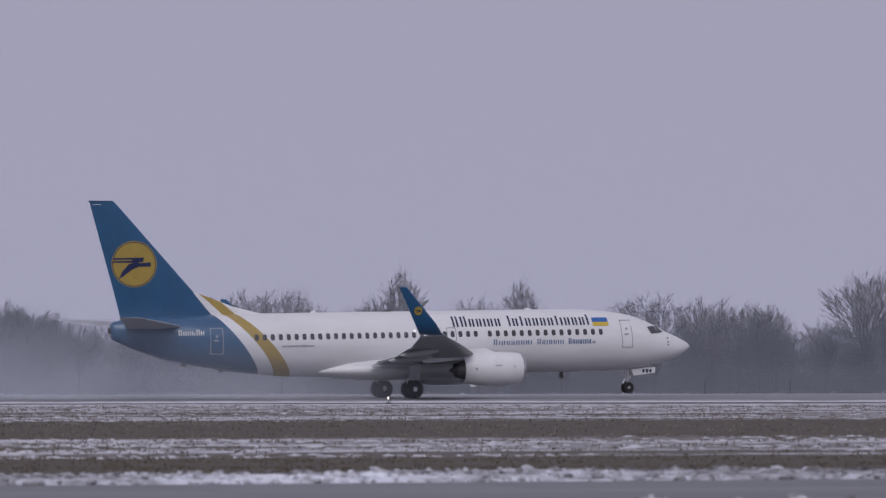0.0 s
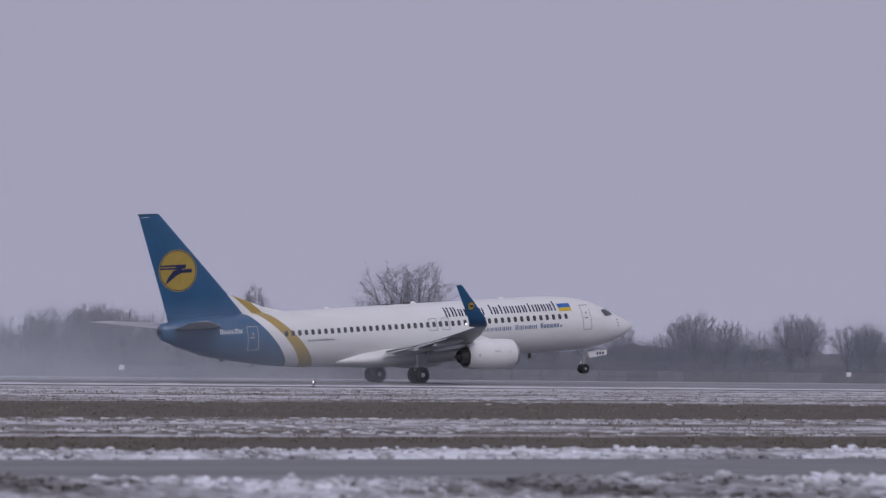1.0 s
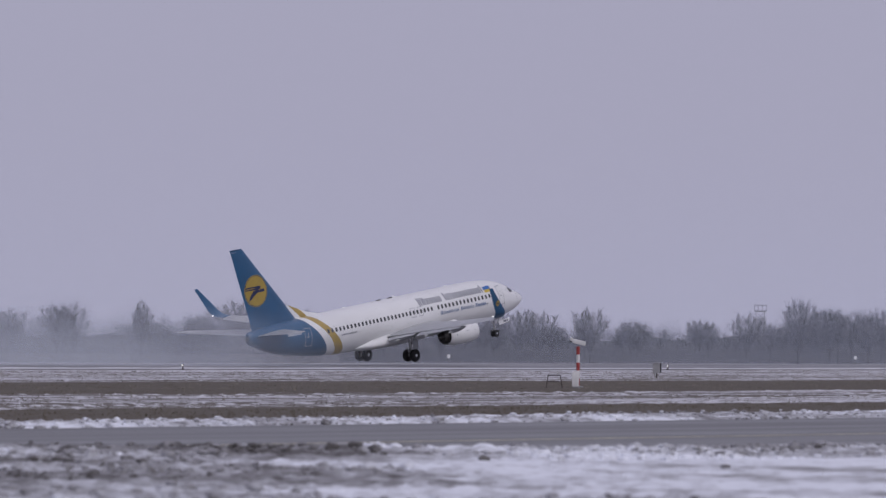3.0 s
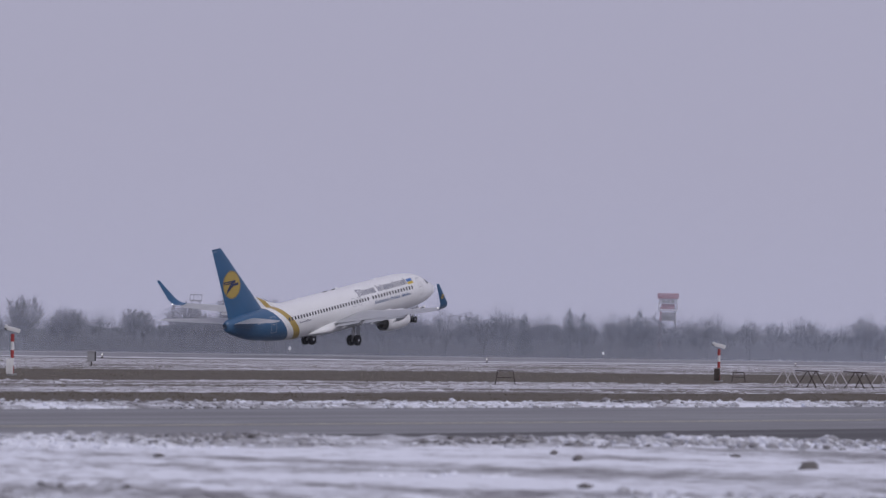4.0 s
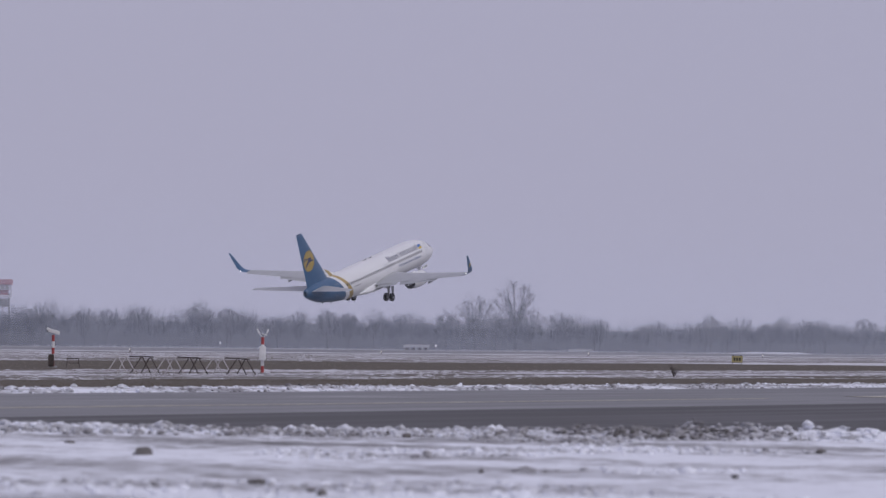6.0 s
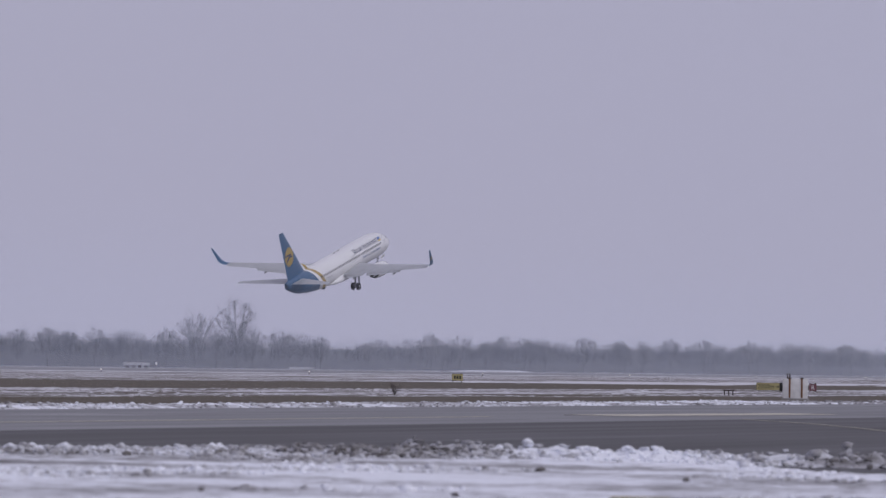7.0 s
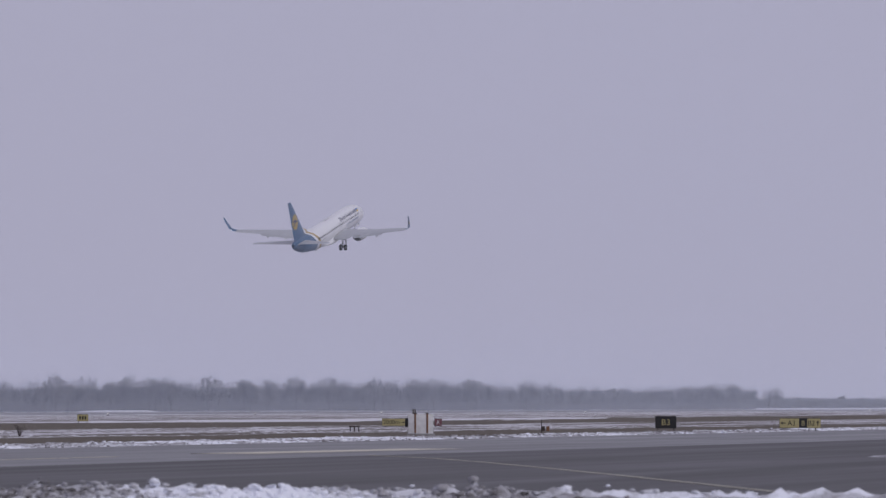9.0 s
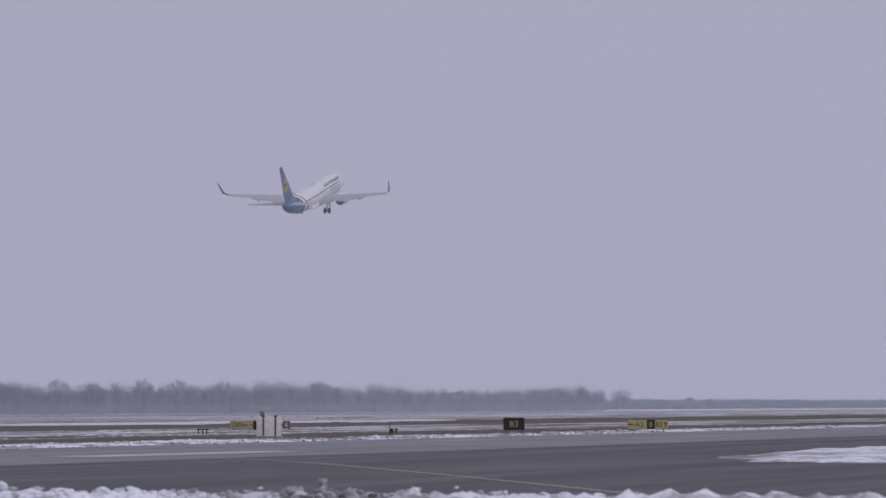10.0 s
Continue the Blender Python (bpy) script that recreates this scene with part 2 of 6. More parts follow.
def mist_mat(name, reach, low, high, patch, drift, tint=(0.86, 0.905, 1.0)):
    """Mist as pale see-through sheets; thicker along x by reach, thinning from low to high."""
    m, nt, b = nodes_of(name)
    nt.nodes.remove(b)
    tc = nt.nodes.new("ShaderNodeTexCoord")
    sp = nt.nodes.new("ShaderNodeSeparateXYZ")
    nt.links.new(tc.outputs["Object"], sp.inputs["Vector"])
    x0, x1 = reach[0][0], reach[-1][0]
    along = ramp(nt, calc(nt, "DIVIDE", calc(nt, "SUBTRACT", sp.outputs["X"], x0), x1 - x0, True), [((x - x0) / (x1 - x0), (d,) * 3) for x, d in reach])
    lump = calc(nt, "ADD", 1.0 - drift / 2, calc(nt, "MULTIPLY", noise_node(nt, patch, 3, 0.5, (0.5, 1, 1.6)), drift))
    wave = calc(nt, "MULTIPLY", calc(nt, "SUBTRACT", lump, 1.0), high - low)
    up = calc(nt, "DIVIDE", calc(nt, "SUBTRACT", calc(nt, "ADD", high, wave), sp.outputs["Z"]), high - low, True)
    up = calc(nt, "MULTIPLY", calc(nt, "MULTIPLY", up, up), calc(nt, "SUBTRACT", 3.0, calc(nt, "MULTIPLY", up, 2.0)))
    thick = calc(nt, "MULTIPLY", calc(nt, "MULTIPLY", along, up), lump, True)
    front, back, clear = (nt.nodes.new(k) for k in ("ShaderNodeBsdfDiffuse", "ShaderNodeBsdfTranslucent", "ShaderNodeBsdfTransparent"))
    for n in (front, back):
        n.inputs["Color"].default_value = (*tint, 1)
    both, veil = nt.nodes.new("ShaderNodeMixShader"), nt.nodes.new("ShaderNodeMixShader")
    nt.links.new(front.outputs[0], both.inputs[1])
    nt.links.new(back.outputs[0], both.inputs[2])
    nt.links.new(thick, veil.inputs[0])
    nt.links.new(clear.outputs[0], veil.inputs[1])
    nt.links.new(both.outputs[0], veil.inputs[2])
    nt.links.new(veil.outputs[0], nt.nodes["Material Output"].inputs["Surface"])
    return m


# Both hazes are put into flat sheets' see-through colour, growing with distance along x.
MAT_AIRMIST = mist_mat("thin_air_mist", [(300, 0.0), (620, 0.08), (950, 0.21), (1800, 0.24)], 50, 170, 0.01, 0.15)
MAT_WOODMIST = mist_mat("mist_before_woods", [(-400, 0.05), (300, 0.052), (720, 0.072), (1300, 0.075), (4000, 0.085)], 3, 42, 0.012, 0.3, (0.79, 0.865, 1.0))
MAT_SPRAY = mist_mat("drifting_spray", [(-120, 0.0), (-95, 0.19), (-50, 0.25), (-6, 0.19), (8, 0.0)], 0.2, 6.5, 0.12, 0.9)
MAT_PAINTLINE = plain("worn_white_marking", (0.62, 0.62, 0.64), 0.7, vary=0.2, scale=1.5)
MAT_PALELINE = plain("pale_worn_marking", (0.50, 0.47, 0.40), 0.75, vary=0.2, scale=0.8)
MAT_TAXILINE = plain("worn_yellow_marking", (0.42, 0.40, 0.33), 0.75, vary=0.25, scale=1.5)


# ---------- building helpers ----------
def mesh_of(name, bm, material, smooth=True):
    bmesh.ops.recalc_face_normals(bm, faces=bm.faces)
    me = bpy.data.meshes.new(name)
    bm.to_mesh(me)
    bm.free()
    me.materials.append(material)
    if smooth:
        me.polygons.foreach_set("use_smooth", [True] * len(me.polygons))
        me.set_sharp_from_angle(angle=radians(38))
    return me


def part(name, bm, material, parent, label="", smooth=True):
    """Links a bmesh as one mesh object under a thing or under a part."""
    ob = new(name, mesh_of(name, bm, material, smooth))
    ob.parent = parent
    return tagged(ob, label)


def share(name, me, parent, m=None):
    ob = new(name, me)
    ob.parent = parent
    if m is not None:
        ob.matrix_basis = m
    return ob


def thing(name, label, category, m=None, group=""):
    ob = new(name)
    ob.empty_display_size = 0.2
    if m is not None:
        ob.matrix_basis = m
    return tagged(ob, label, category, group)


def structure(name, bm, material, label, smooth=True, kind="structure"):
    return tagged(new(name, mesh_of(name, bm, material, smooth)), label, name.rstrip("_0123456789").replace("_", " "), "", kind)


def block(bm, x0, x1, y0, y1, z0, z1, bevel=0.0, m=None):
    made = bmesh.ops.create_cube(bm, size=1.0)["verts"]
    for v in made:
        v.co = Vector(((x0 + x1) / 2 + v.co.x * (x1 - x0), (y0 + y1) / 2 + v.co.y * (y1 - y0), (z0 + z1) / 2 + v.co.z * (z1 - z0)))
    if bevel:
        edges = list({e for v in made for e in v.link_edges})
        out = bmesh.ops.bevel(bm, geom=edges, offset=bevel, segments=2, affect="EDGES", profile=0.6)
        made = list({v for f in out["faces"] for v in f.verts} | {v for v in made if v.is_valid})
    if m is not None:
        bmesh.ops.transform(bm, matrix=m, verts=made)
    return bm


def loft(bm, rings, close=True, caps=True):
    """Skins rings of equal counts of points."""
    rows = [[bm.verts.new(p) for p in ring] for ring in rings]
    n = len(rows[0])
    for a, b in zip(rows, rows[1:]):
        for i in range(n if close else n - 1):
            j = (i + 1) % n
            bm.faces.new((a[i], a[j], b[j], b[i]))
    if caps:
        bm.faces.new(rows[0][::-1])
        bm.faces.new(rows[-1])
    return bm


def rod(bm, a, b, r0, r1=None, sides=6):
    a, b = Vector(a), Vector(b)
    r1 = r0 if r1 is None else r1
    d = (b - a).normalized()
    u = d.orthogonal().normalized()
    w = d.cross(u)
    angles = [2 * math.pi * i / sides for i in range(sides)]
    return loft(bm, [[p + r * (math.cos(t) * u + math.sin(t) * w) for t in angles] for p, r in ((a, r0), (b, r1))])


def turned(bm, profile, axis="x", sides=28, at=(0, 0, 0)):
    """A body of revolution from (along, radius) pairs."""
    rings = []
    for s, r in profile:
        ring = []
        for i in range(sides):
            t = 2 * math.pi * i / sides
            c, d = r * math.cos(t), r * math.sin(t)
            ring.append(Vector(at) + Vector((s, c, d) if axis == "x" else (c, s, d) if axis == "y" else (c, d, s)))
        rings.append(ring)
    return loft(bm, rings)


def fast_sheet(name, xs, ys, height, material, label, category, kind="structure"):
    """A large height sheet, built straight from arrays."""
    nx, ny = len(xs), len(ys)
    verts = [(x, y, height(x, y)) for y in ys for x in xs]
    faces = [(j * nx + i, j * nx + i + 1, (j + 1) * nx + i + 1, (j + 1) * nx + i) for j in range(ny - 1) for i in range(nx - 1)]
    me = bpy.data.meshes.new(name)
    me.from_pydata(verts, [], faces)
    me.materials.append(material)
    me.polygons.foreach_set("use_smooth", [True] * len(me.polygons))
    return tagged(new(name, me), label, category, "", kind)


def stuff_mesh(name, verts, faces, material, label, category, smooth=False, parent=None):
    me = bpy.data.meshes.new(name)
    me.from_pydata(verts, [], faces)
    me.materials.append(material)
    if smooth:
        me.polygons.foreach_set("use_smooth", [True] * len(me.polygons))
    ob = new(name, me)
    if parent:
        ob.parent = parent
        return tagged(ob, label)
    return tagged(ob, label, category, "", "stuff")


# ---------- ground, runway, taxiway, apron ----------
RUNWAY_Y, EDGE_Y = 287.44, 252.4


def dip(y):
    """The land falls by two metres beyond the runway."""
    t = min(1, max(0, (y - 330) / 70))
    return -2.0 * t * t * (3 - 2 * t)


def ground_z(x, y):
    z = dip(y) - 0.06
    if 92 < y < 240:
        z += 0.06 * noise.noise(Vector((x * 0.05, y * 0.22, 3)))
    return z


xs = [-4500, -2000, -800, -200] + list(np.arange(-60, 460, 4.0)) + list(np.arange(460, 1500, 16.0)) + [1600, 2000, 2600, 3400, 4600]
ys = [-1500, -400, -60, 0, 40, 78, 84] + list(np.arange(92, 252, 1.6)) + [252, 322, 330] + list(np.arange(338, 410, 8.0)) + [430, 500, 700, 1000, 1800, 3000, 4800]
fast_sheet("ground", [float(v) for v in xs], [float(v) for v in ys], ground_z, MAT_FIELD, "flat airfield grass, brown and thinly snowed over", "ground")


def slab(name, x0, x1, y0, y1, z, material, label):
    bm = bmesh.new()
    block(bm, x0, x1, y0, y1, z - 0.3, z)
    return structure(name, bm, material, label, False)


slab("runway", -900, 3600, EDGE_Y - 1.5, RUNWAY_Y + 32, 0.0, MAT_RUNWAY, "wide wet concrete runway dusted with blown snow")
slab("trim_1", -900, 3600, EDGE_Y - 0.5, EDGE_Y + 0.5, 0.012, MAT_PAINTLINE, "worn white runway edge line with snow on it")
slab("trim_2", -900, 3600, RUNWAY_Y + 27, RUNWAY_Y + 27.9, 0.012, MAT_PAINTLINE, "worn white runway edge line with snow on it")
slab("taxiway", -300, 1500, 60.0, 82.0, 0.0, MAT_TAXI, "light grey concrete taxiway")
slab("pavement", -300, 1500, -40.0, 60.0, -0.004, MAT_APRON, "damp dark asphalt apron beside the taxiway")


def ribbon(name, pts, width, z, material, label):
    bm = bmesh.new()
    prev = None
    for i, p in enumerate(pts):
        a, b = Vector((*pts[max(0, i - 1)], 0)), Vector((*pts[min(len(pts) - 1, i + 1)], 0))
        side = (b - a).normalized().cross(Vector((0, 0, 1))) * width / 2
        c = Vector((*p, z))
        row = [bm.verts.new(c + side), bm.verts.new(c - side), bm.verts.new(c - side - Vector((0, 0, 0.01))), bm.verts.new(c + side - Vector((0, 0, 0.01)))]
        if prev:
            for k in range(4):
                bm.faces.new((prev[k], prev[(k + 1) % 4], row[(k + 1) % 4], row[k]))
        prev = row
    return structure(name, bm, material, label, False)


ribbon("trim_3", [(x, 67.0) for x in range(-300, 176, 10)], 0.35, 0.012, MAT_TAXILINE, "worn yellow taxiway centre line")
ribbon("trim_4", [(180, 60.3), (178.5, 59.5), (171, 54.8), (162, 50.2), (150, 44.6), (136, 38.2), (120, 31), (104, 24)], 0.2, 0.014, MAT_TAXILINE,
       "worn yellow lead-off line curving over the asphalt")

ribbon("trim_5", [(x, 67.2 - 0.0008 * (x - 160) ** 2) for x in range(181, 208, 3)], 2.6, 0.018, MAT_PALELINE, "broad worn yellow taxiway marking")

# ---------- ploughed snow ----------
SNOW_X = [-80, 20, 45, 58, 64, 72, 84, 91, 97, 101, 103]
SNOW_Y = [64, 64, 64.5, 65, 63.5, 57.5, 53.5, 45.5, 39.5, 32, 8]


def snow_rim(x):
    return float(np.interp(x, SNOW_X, SNOW_Y))


def snow_z(x, y):
    away, turn = math.hypot(x, y), math.degrees(math.atan2(x, y))
    bare = max(away - 60.5, 1.1 * (abs(turn - 56.6) - 1.9))  # a melted bay where the asphalt shows
    inside = min(snow_rim(x) - y, 1.1 * (102 - x) if y < 45 else 99, y - 13.5, bare)
    inside += 1.0 * noise.noise(Vector((x * 0.35, y * 0.35, 0)))
    if inside < -0.6:
        return -0.3
    rise = min(1, max(0, (inside + 0.6) / 1.2))
    ridge = math.exp(-((inside - 2.2) / 1.8) ** 2)
    rough = noise.fractal(Vector((x * 2.4, y * 1.7, 2)), 0.7, 2.1, 3)
    wide = noise.noise(Vector((x * 0.12, y * 0.25, 5)))
    lumps = max(0, noise.noise(Vector((x * 2.6, y * 2.0, 9)))) ** 1.3
    churned = min(1, max(0.3, (24 - (x - y)) / 16))
    return -0.3 + rise * (0.40 - 0.13 * min(1, max(0, (x - y - 58) / 8)) + 0.03 * wide + churned * (0.06 * rough + 0.15 * lumps) + ridge * (0.05 + 0.04 * rough + 0.04 * lumps + (0.10 + 0.30 * lumps + 0.07 * rough) * min(1, max(0, (x - y - 48) / 12))))


fast_sheet("snow_field", [float(v) for v in np.arange(24, 104, 0.24)], [float(v) for v in np.arange(12, 68, 0.24)], snow_z, MAT_SNOW,
           "old snow field with grey melt and dark soil patches", "snow", "stuff")


def strip_z(x, y):
    s = (y - 82.2) / 7.6
    if s < 0 or s > 1:
        return -0.25
    body = min(1, s / 0.10) * min(1, (1 - s) / 0.22)
    rough = noise.fractal(Vector((x * 2.6, y * 1.4, 12)), 0.7, 2.1, 4)
    return -0.25 + body * (0.30 + 0.075 * rough + 0.05 * noise.noise(Vector((x * 0.1, y * 0.2, 4))))


fast_sheet("snow_ridge", [float(v) for v in list(np.arange(14, 240, 0.34)) + list(np.arange(240, 620, 1.2))], [81.8 + 0.75 * i for i in range(16)], strip_z, MAT_RIDGE,
           "low ridge of ploughed snow along the taxiway edge", "snow", "stuff")


def island_z(x, y):
    d = ((x - 208) / 42) ** 2 + ((y - 33) / 10.5) ** 2
    n = 0.25 * noise.fractal(Vector((x * 0.25, y * 0.4, 1)), 0.9, 2.1, 4)
    return -0.2 + max(0, min(0.38, 0.9 * (1 - d + n))) + 0.03 * noise.noise(Vector((x, y, 0)))


fast_sheet("snow_island", [float(v) for v in np.arange(158, 262, 0.7)], [float(v) for v in np.arange(18, 48, 0.5)], island_z, MAT_RIDGE,
           "white snow island on the dark apron asphalt", "snow", "stuff")


def clods(name, places, size, material, label, fine=False):
    """Frozen clods of ploughed snow and earth, each a rough pebble."""
    base = bmesh.new()
    bmesh.ops.create_icosphere(base, subdivisions=2 if fine else 1, radius=1)
    bf = [[v.index for v in f.verts] for f in base.faces]
    shapes = [[v.co * (1 + 0.45 * noise.fractal(v.co * 1.3 + Vector((7 * k, 0, 0)), 0.8, 2.2, 3)) for v in base.verts] for k in range(12)]
    base.free()
    rng = random.Random(len(places))
    verts, faces = [], []
    for x, y, z in places:
        s = size * rng.uniform(0.45, 1.0) * (1.8 if rng.random() < 0.07 else 1)
        sx, sy, sz = s * rng.uniform(0.8, 1.5), s * rng.uniform(0.8, 1.4), s * rng.uniform(0.40, 0.75)
        turn, k = rng.uniform(0, 6.28), len(verts)
        c, d = math.cos(turn), math.sin(turn)
        for v in rng.choice(shapes):
            j = rng.uniform(0.96, 1.05)
            px, py = v.x * sx * j, v.y * sy * j
            verts.append((x + c * px - d * py, y + d * px + c * py, z + v.z * sz * j))
        faces += [[k + i for i in f] for f in bf]
    return stuff_mesh(name, verts, faces, material, label, "snow clods", True)


rng = random.Random(5)
places = []
while len(places) < 1500:
    x = rng.uniform(20, 102)
    y = snow_rim(x) - abs(rng.gauss(0, 1)) * 2.2 - 0.2
    if y > 12 and noise.noise(Vector((x * 0.15, y * 0.3, 20))) > (-0.15 if x - y < 12 else 0.1):
        places.append((x, y, max(0.0, snow_z(x, y)) - 0.02))
while len(places) < 2300:
    x = rng.uniform(86, 102.5)
    y = snow_rim(x) - rng.random() * 7
    places.append((x, y, max(0.0, snow_z(x, y)) + 0.02))
while len(places) < 7600:
    x, y = rng.uniform(26, 92), rng.uniform(20, 64)
    if y < snow_rim(x) and noise.noise(Vector((x * 0.10, y * 0.16, 31))) > -0.18 + min(0.34, 0.035 * max(0, x - y - 2)):
        places.append((x, y, max(0.0, snow_z(x, y)) + 0.01))
clods("snow_clods", places, 0.078, MAT_CLOD, "frozen lumps of dirty snow and earth on the snow field")
places = []
while len(places) < 3600:
    x = rng.uniform(30, 102)
    y = snow_rim(x) - abs(rng.gauss(0, 1)) * 2.6 - 0.1
    if y > 13 and noise.noise(Vector((x * 0.13, y * 0.2, 55))) > (0.0 if x < 66 else -0.2):
        places.append((x, y, max(0.0, snow_z(x, y)) + 0.01))
while len(places) < 4600:
    x = rng.uniform(82, 102.5)
    y = snow_rim(x) - abs(rng.gauss(0, 1)) * 3.5
    if y > 10 and noise.noise(Vector((x * 0.16, y * 0.16, 71))) > -0.1:
        places.append((x, y, max(0.0, snow_z(x, y)) + 0.04))
clods("rim_clods", places, 0.09, MAT_GREYCLOD, "grey dirty lumps heaped along the snow field's rim")
places = []
while len(places) < 22:
    x, y = rng.uniform(34, 95), rng.uniform(24, 60)
    if y < snow_rim(x) - 1.5:
        places.append((x, y, max(0.0, snow_z(x, y)) + 0.03))
clods("earth_clods", places, 0.10, MAT_EARTH, "single dark clods of earth lying on snow", True)
places = []
while len(places) < 3200:
    x, y = 14 + 560 * rng.random() ** 1.5, 82.3 + 7 * rng.random() ** 1.4
    places.append((x, y, max(0.0, strip_z(x, y)) + 0.02))
clods("ridge_clods", places, 0.09, MAT_RIDGE, "frozen white lumps on the ploughed snow ridge")
places = []
while len(places) < 3600:
    x, y = 14 + 420 * rng.random() ** 1.4, 82.2 + 7.2 * rng.random()
    places.append((x, y, max(0.0, strip_z(x, y)) + 0.01))
clods("grey_clods", places, 0.085, MAT_GREYCLOD, "grey dirty lumps on the ploughed snow ridge")


def grass_tufts(name, count, x1, y0, y1, tall, seed, material, label):
    rng = random.Random(seed)
    verts, faces = [], []
    for _ in range(count):
        y = rng.uniform(y0, y1)
        x = y * 0.24 + (x1 - y * 0.24) * rng.random() ** 1.4
        if noise.noise(Vector((x * 0.06, y * 0.3, 40))) < -0.25:
            continue
        z, h = ground_z(x, y), tall * rng.uniform(0.35, 1.0)
        for _ in range(3):
            a, lean, k = rng.uniform(0, 6.28), rng.uniform(0.1, 0.9), len(verts)
            px, py, w = x + rng.uniform(-0.2, 0.2), y + rng.uniform(-0.3, 0.3), 0.028
            verts += [(px - w, py, z), (px + w, py, z), (px + lean * h * math.cos(a), py + lean * h * math.sin(a), z + h)]
            faces.append((k, k + 1, k + 2))
    return stuff_mesh(name, verts, faces, material, label, "grass")


def snow_flecks(name, count, x1, bands, seed):
    """Crusts of old snow that stand between the grass tufts."""
    rng = random.Random(seed)
    verts, faces = [], []
    for _ in range(count):
        y0, y1 = rng.choice(bands)
        y = rng.uniform(y0, y1)
        x = y * 0.24 + (x1 - y * 0.24) * rng.random() ** 1.4
        if noise.noise(Vector((x * 0.05, y * 0.12, 60))) < -0.12:
            continue
        z, w, h, k = ground_z(x, y) - 0.02, rng.uniform(0.08, 0.42), rng.uniform(0.05, 0.13), len(verts)
        d = rng.uniform(0.2, 0.8)
        h *= 0.55
        verts += [(x - w, y, z), (x + w * rng.uniform(0.6, 1), y - d * 0.3, z), (x + rng.uniform(-0.5, 0.5) * w, y + d * 0.3, z + h), (x + rng.uniform(-0.3, 0.6) * w, y + d, z)]
        faces += [(k, k + 1, k + 2), (k + 1, k + 3, k + 2), (k + 3, k, k + 2)]
    return stuff_mesh(name, verts, faces, MAT_FLECK, "thin crusts of snow among grass", "snow")


MAT_FLECK = plain("snow_crust", (0.60, 0.60, 0.64), 0.8, vary=0.15, scale=0.6)
MAT_DRYGRASS = plain("dry_grass", (0.135, 0.115, 0.09), 0.9, vary=0.2, scale=2)
MAT_PALEGRASS = plain("rimed_pale_grass", (0.24, 0.22, 0.19), 0.9, vary=0.25, scale=2)
grass_tufts("near_grass", 8000, 420, 90.0, 106, 0.075, 1, MAT_DRYGRASS, "dry brown grass blades standing in thin snow")
grass_tufts("middle_grass", 7000, 620, 106, 172, 0.08, 2, MAT_DRYGRASS, "dry brown grass blades standing in thin snow")
grass_tufts("far_grass", 18000, 900, 172, 240, 0.07, 3, MAT_DRYGRASS, "dry brown grass blades standing in thin snow")
grass_tufts("pale_grass", 16000, 800, 106, 242, 0.10, 4, MAT_PALEGRASS, "pale rimed grass blades standing in thin snow")
snow_flecks("snow_crusts", 9000, 430, [(107, 136), (107, 136), (175, 242)], 5)


def windrow_z(x, y):
    s = (y - EDGE_Y) / 0.9
    return -0.05 + max(0.0, 1 - s * s) * (0.13 + 0.04 * noise.fractal(Vector((x * 0.35, y, 3)), 0.9, 2.1, 4))


fast_sheet("snow_windrow", [float(v) for v in list(np.arange(40, 500, 0.8)) + list(np.arange(500, 1500, 3.0))], [EDGE_Y + v for v in (-0.9, -0.5, 0.0, 0.5, 0.9)], windrow_z, MAT_FLECK,
           "thin windrow of snow along the runway edge", "snow", "stuff")


def drift_z(x, y):
    d = noise.fractal(Vector((x * 0.03, y * 0.22, 17)), 0.8, 2.1, 5) + 0.35 - ((x - 520) / 130) ** 2 - ((y - 176) / 13) ** 2
    return ground_z(x, y) - 0.12 + min(0.18, max(0.0, 0.5 * d + 0.17))


fast_sheet("snow_drift", [float(v) for v in np.arange(390, 660, 2.0)], [float(v) for v in np.arange(160, 194, 0.8)], drift_z, MAT_FLECK,
           "thin white snow drift lying on the far grass", "snow", "stuff")


# ---------- the airliner ----------
FUSE = [  # x, half width, top, bottom
    (19.92, 0.03, 2.97, 2.90), (19.72, 0.26, 3.19, 2.60), (19.2, 0.52, 3.42, 2.33), (18.57, 0.83, 3.70, 2.08), (17.9, 1.10, 4.03, 1.88),
    (17.3, 1.30, 4.37, 1.74), (16.68, 1.47, 4.66, 1.63), (15.8, 1.67, 4.97, 1.51), (14.61, 1.80, 5.20, 1.44), (13.0, 1.86, 5.36, 1.42),
    (11.0, 1.88, 5.42, 1.42), (2.0, 1.88, 5.43, 1.42), (-6.0, 1.88, 5.43, 1.43), (-8.0, 1.86, 5.43, 1.51), (-10.6, 1.73, 5.43, 1.82),
    (-13.0, 1.48, 5.42, 2.22), (-15.1, 1.16, 5.38, 2.62), (-17.0, 0.74, 5.27, 3.28), (-17.9, 0.53, 5.18, 3.66), (-18.45, 0.36, 5.02, 3.98), (-18.58, 0.26, 4.9, 4.12)]
FUSE_X = [r[0] for r in FUSE][::-1]


def section(x):
    w, zt, zb = (float(np.interp(x, FUSE_X, [r[k] for r in FUSE][::-1])) for k in (1, 2, 3))
    zc = zb + (0.5 if x < 13 else 0.5 - 0.06 * (x - 13) / 6.8) * (zt - zb)
    return w, zt, zb, zc


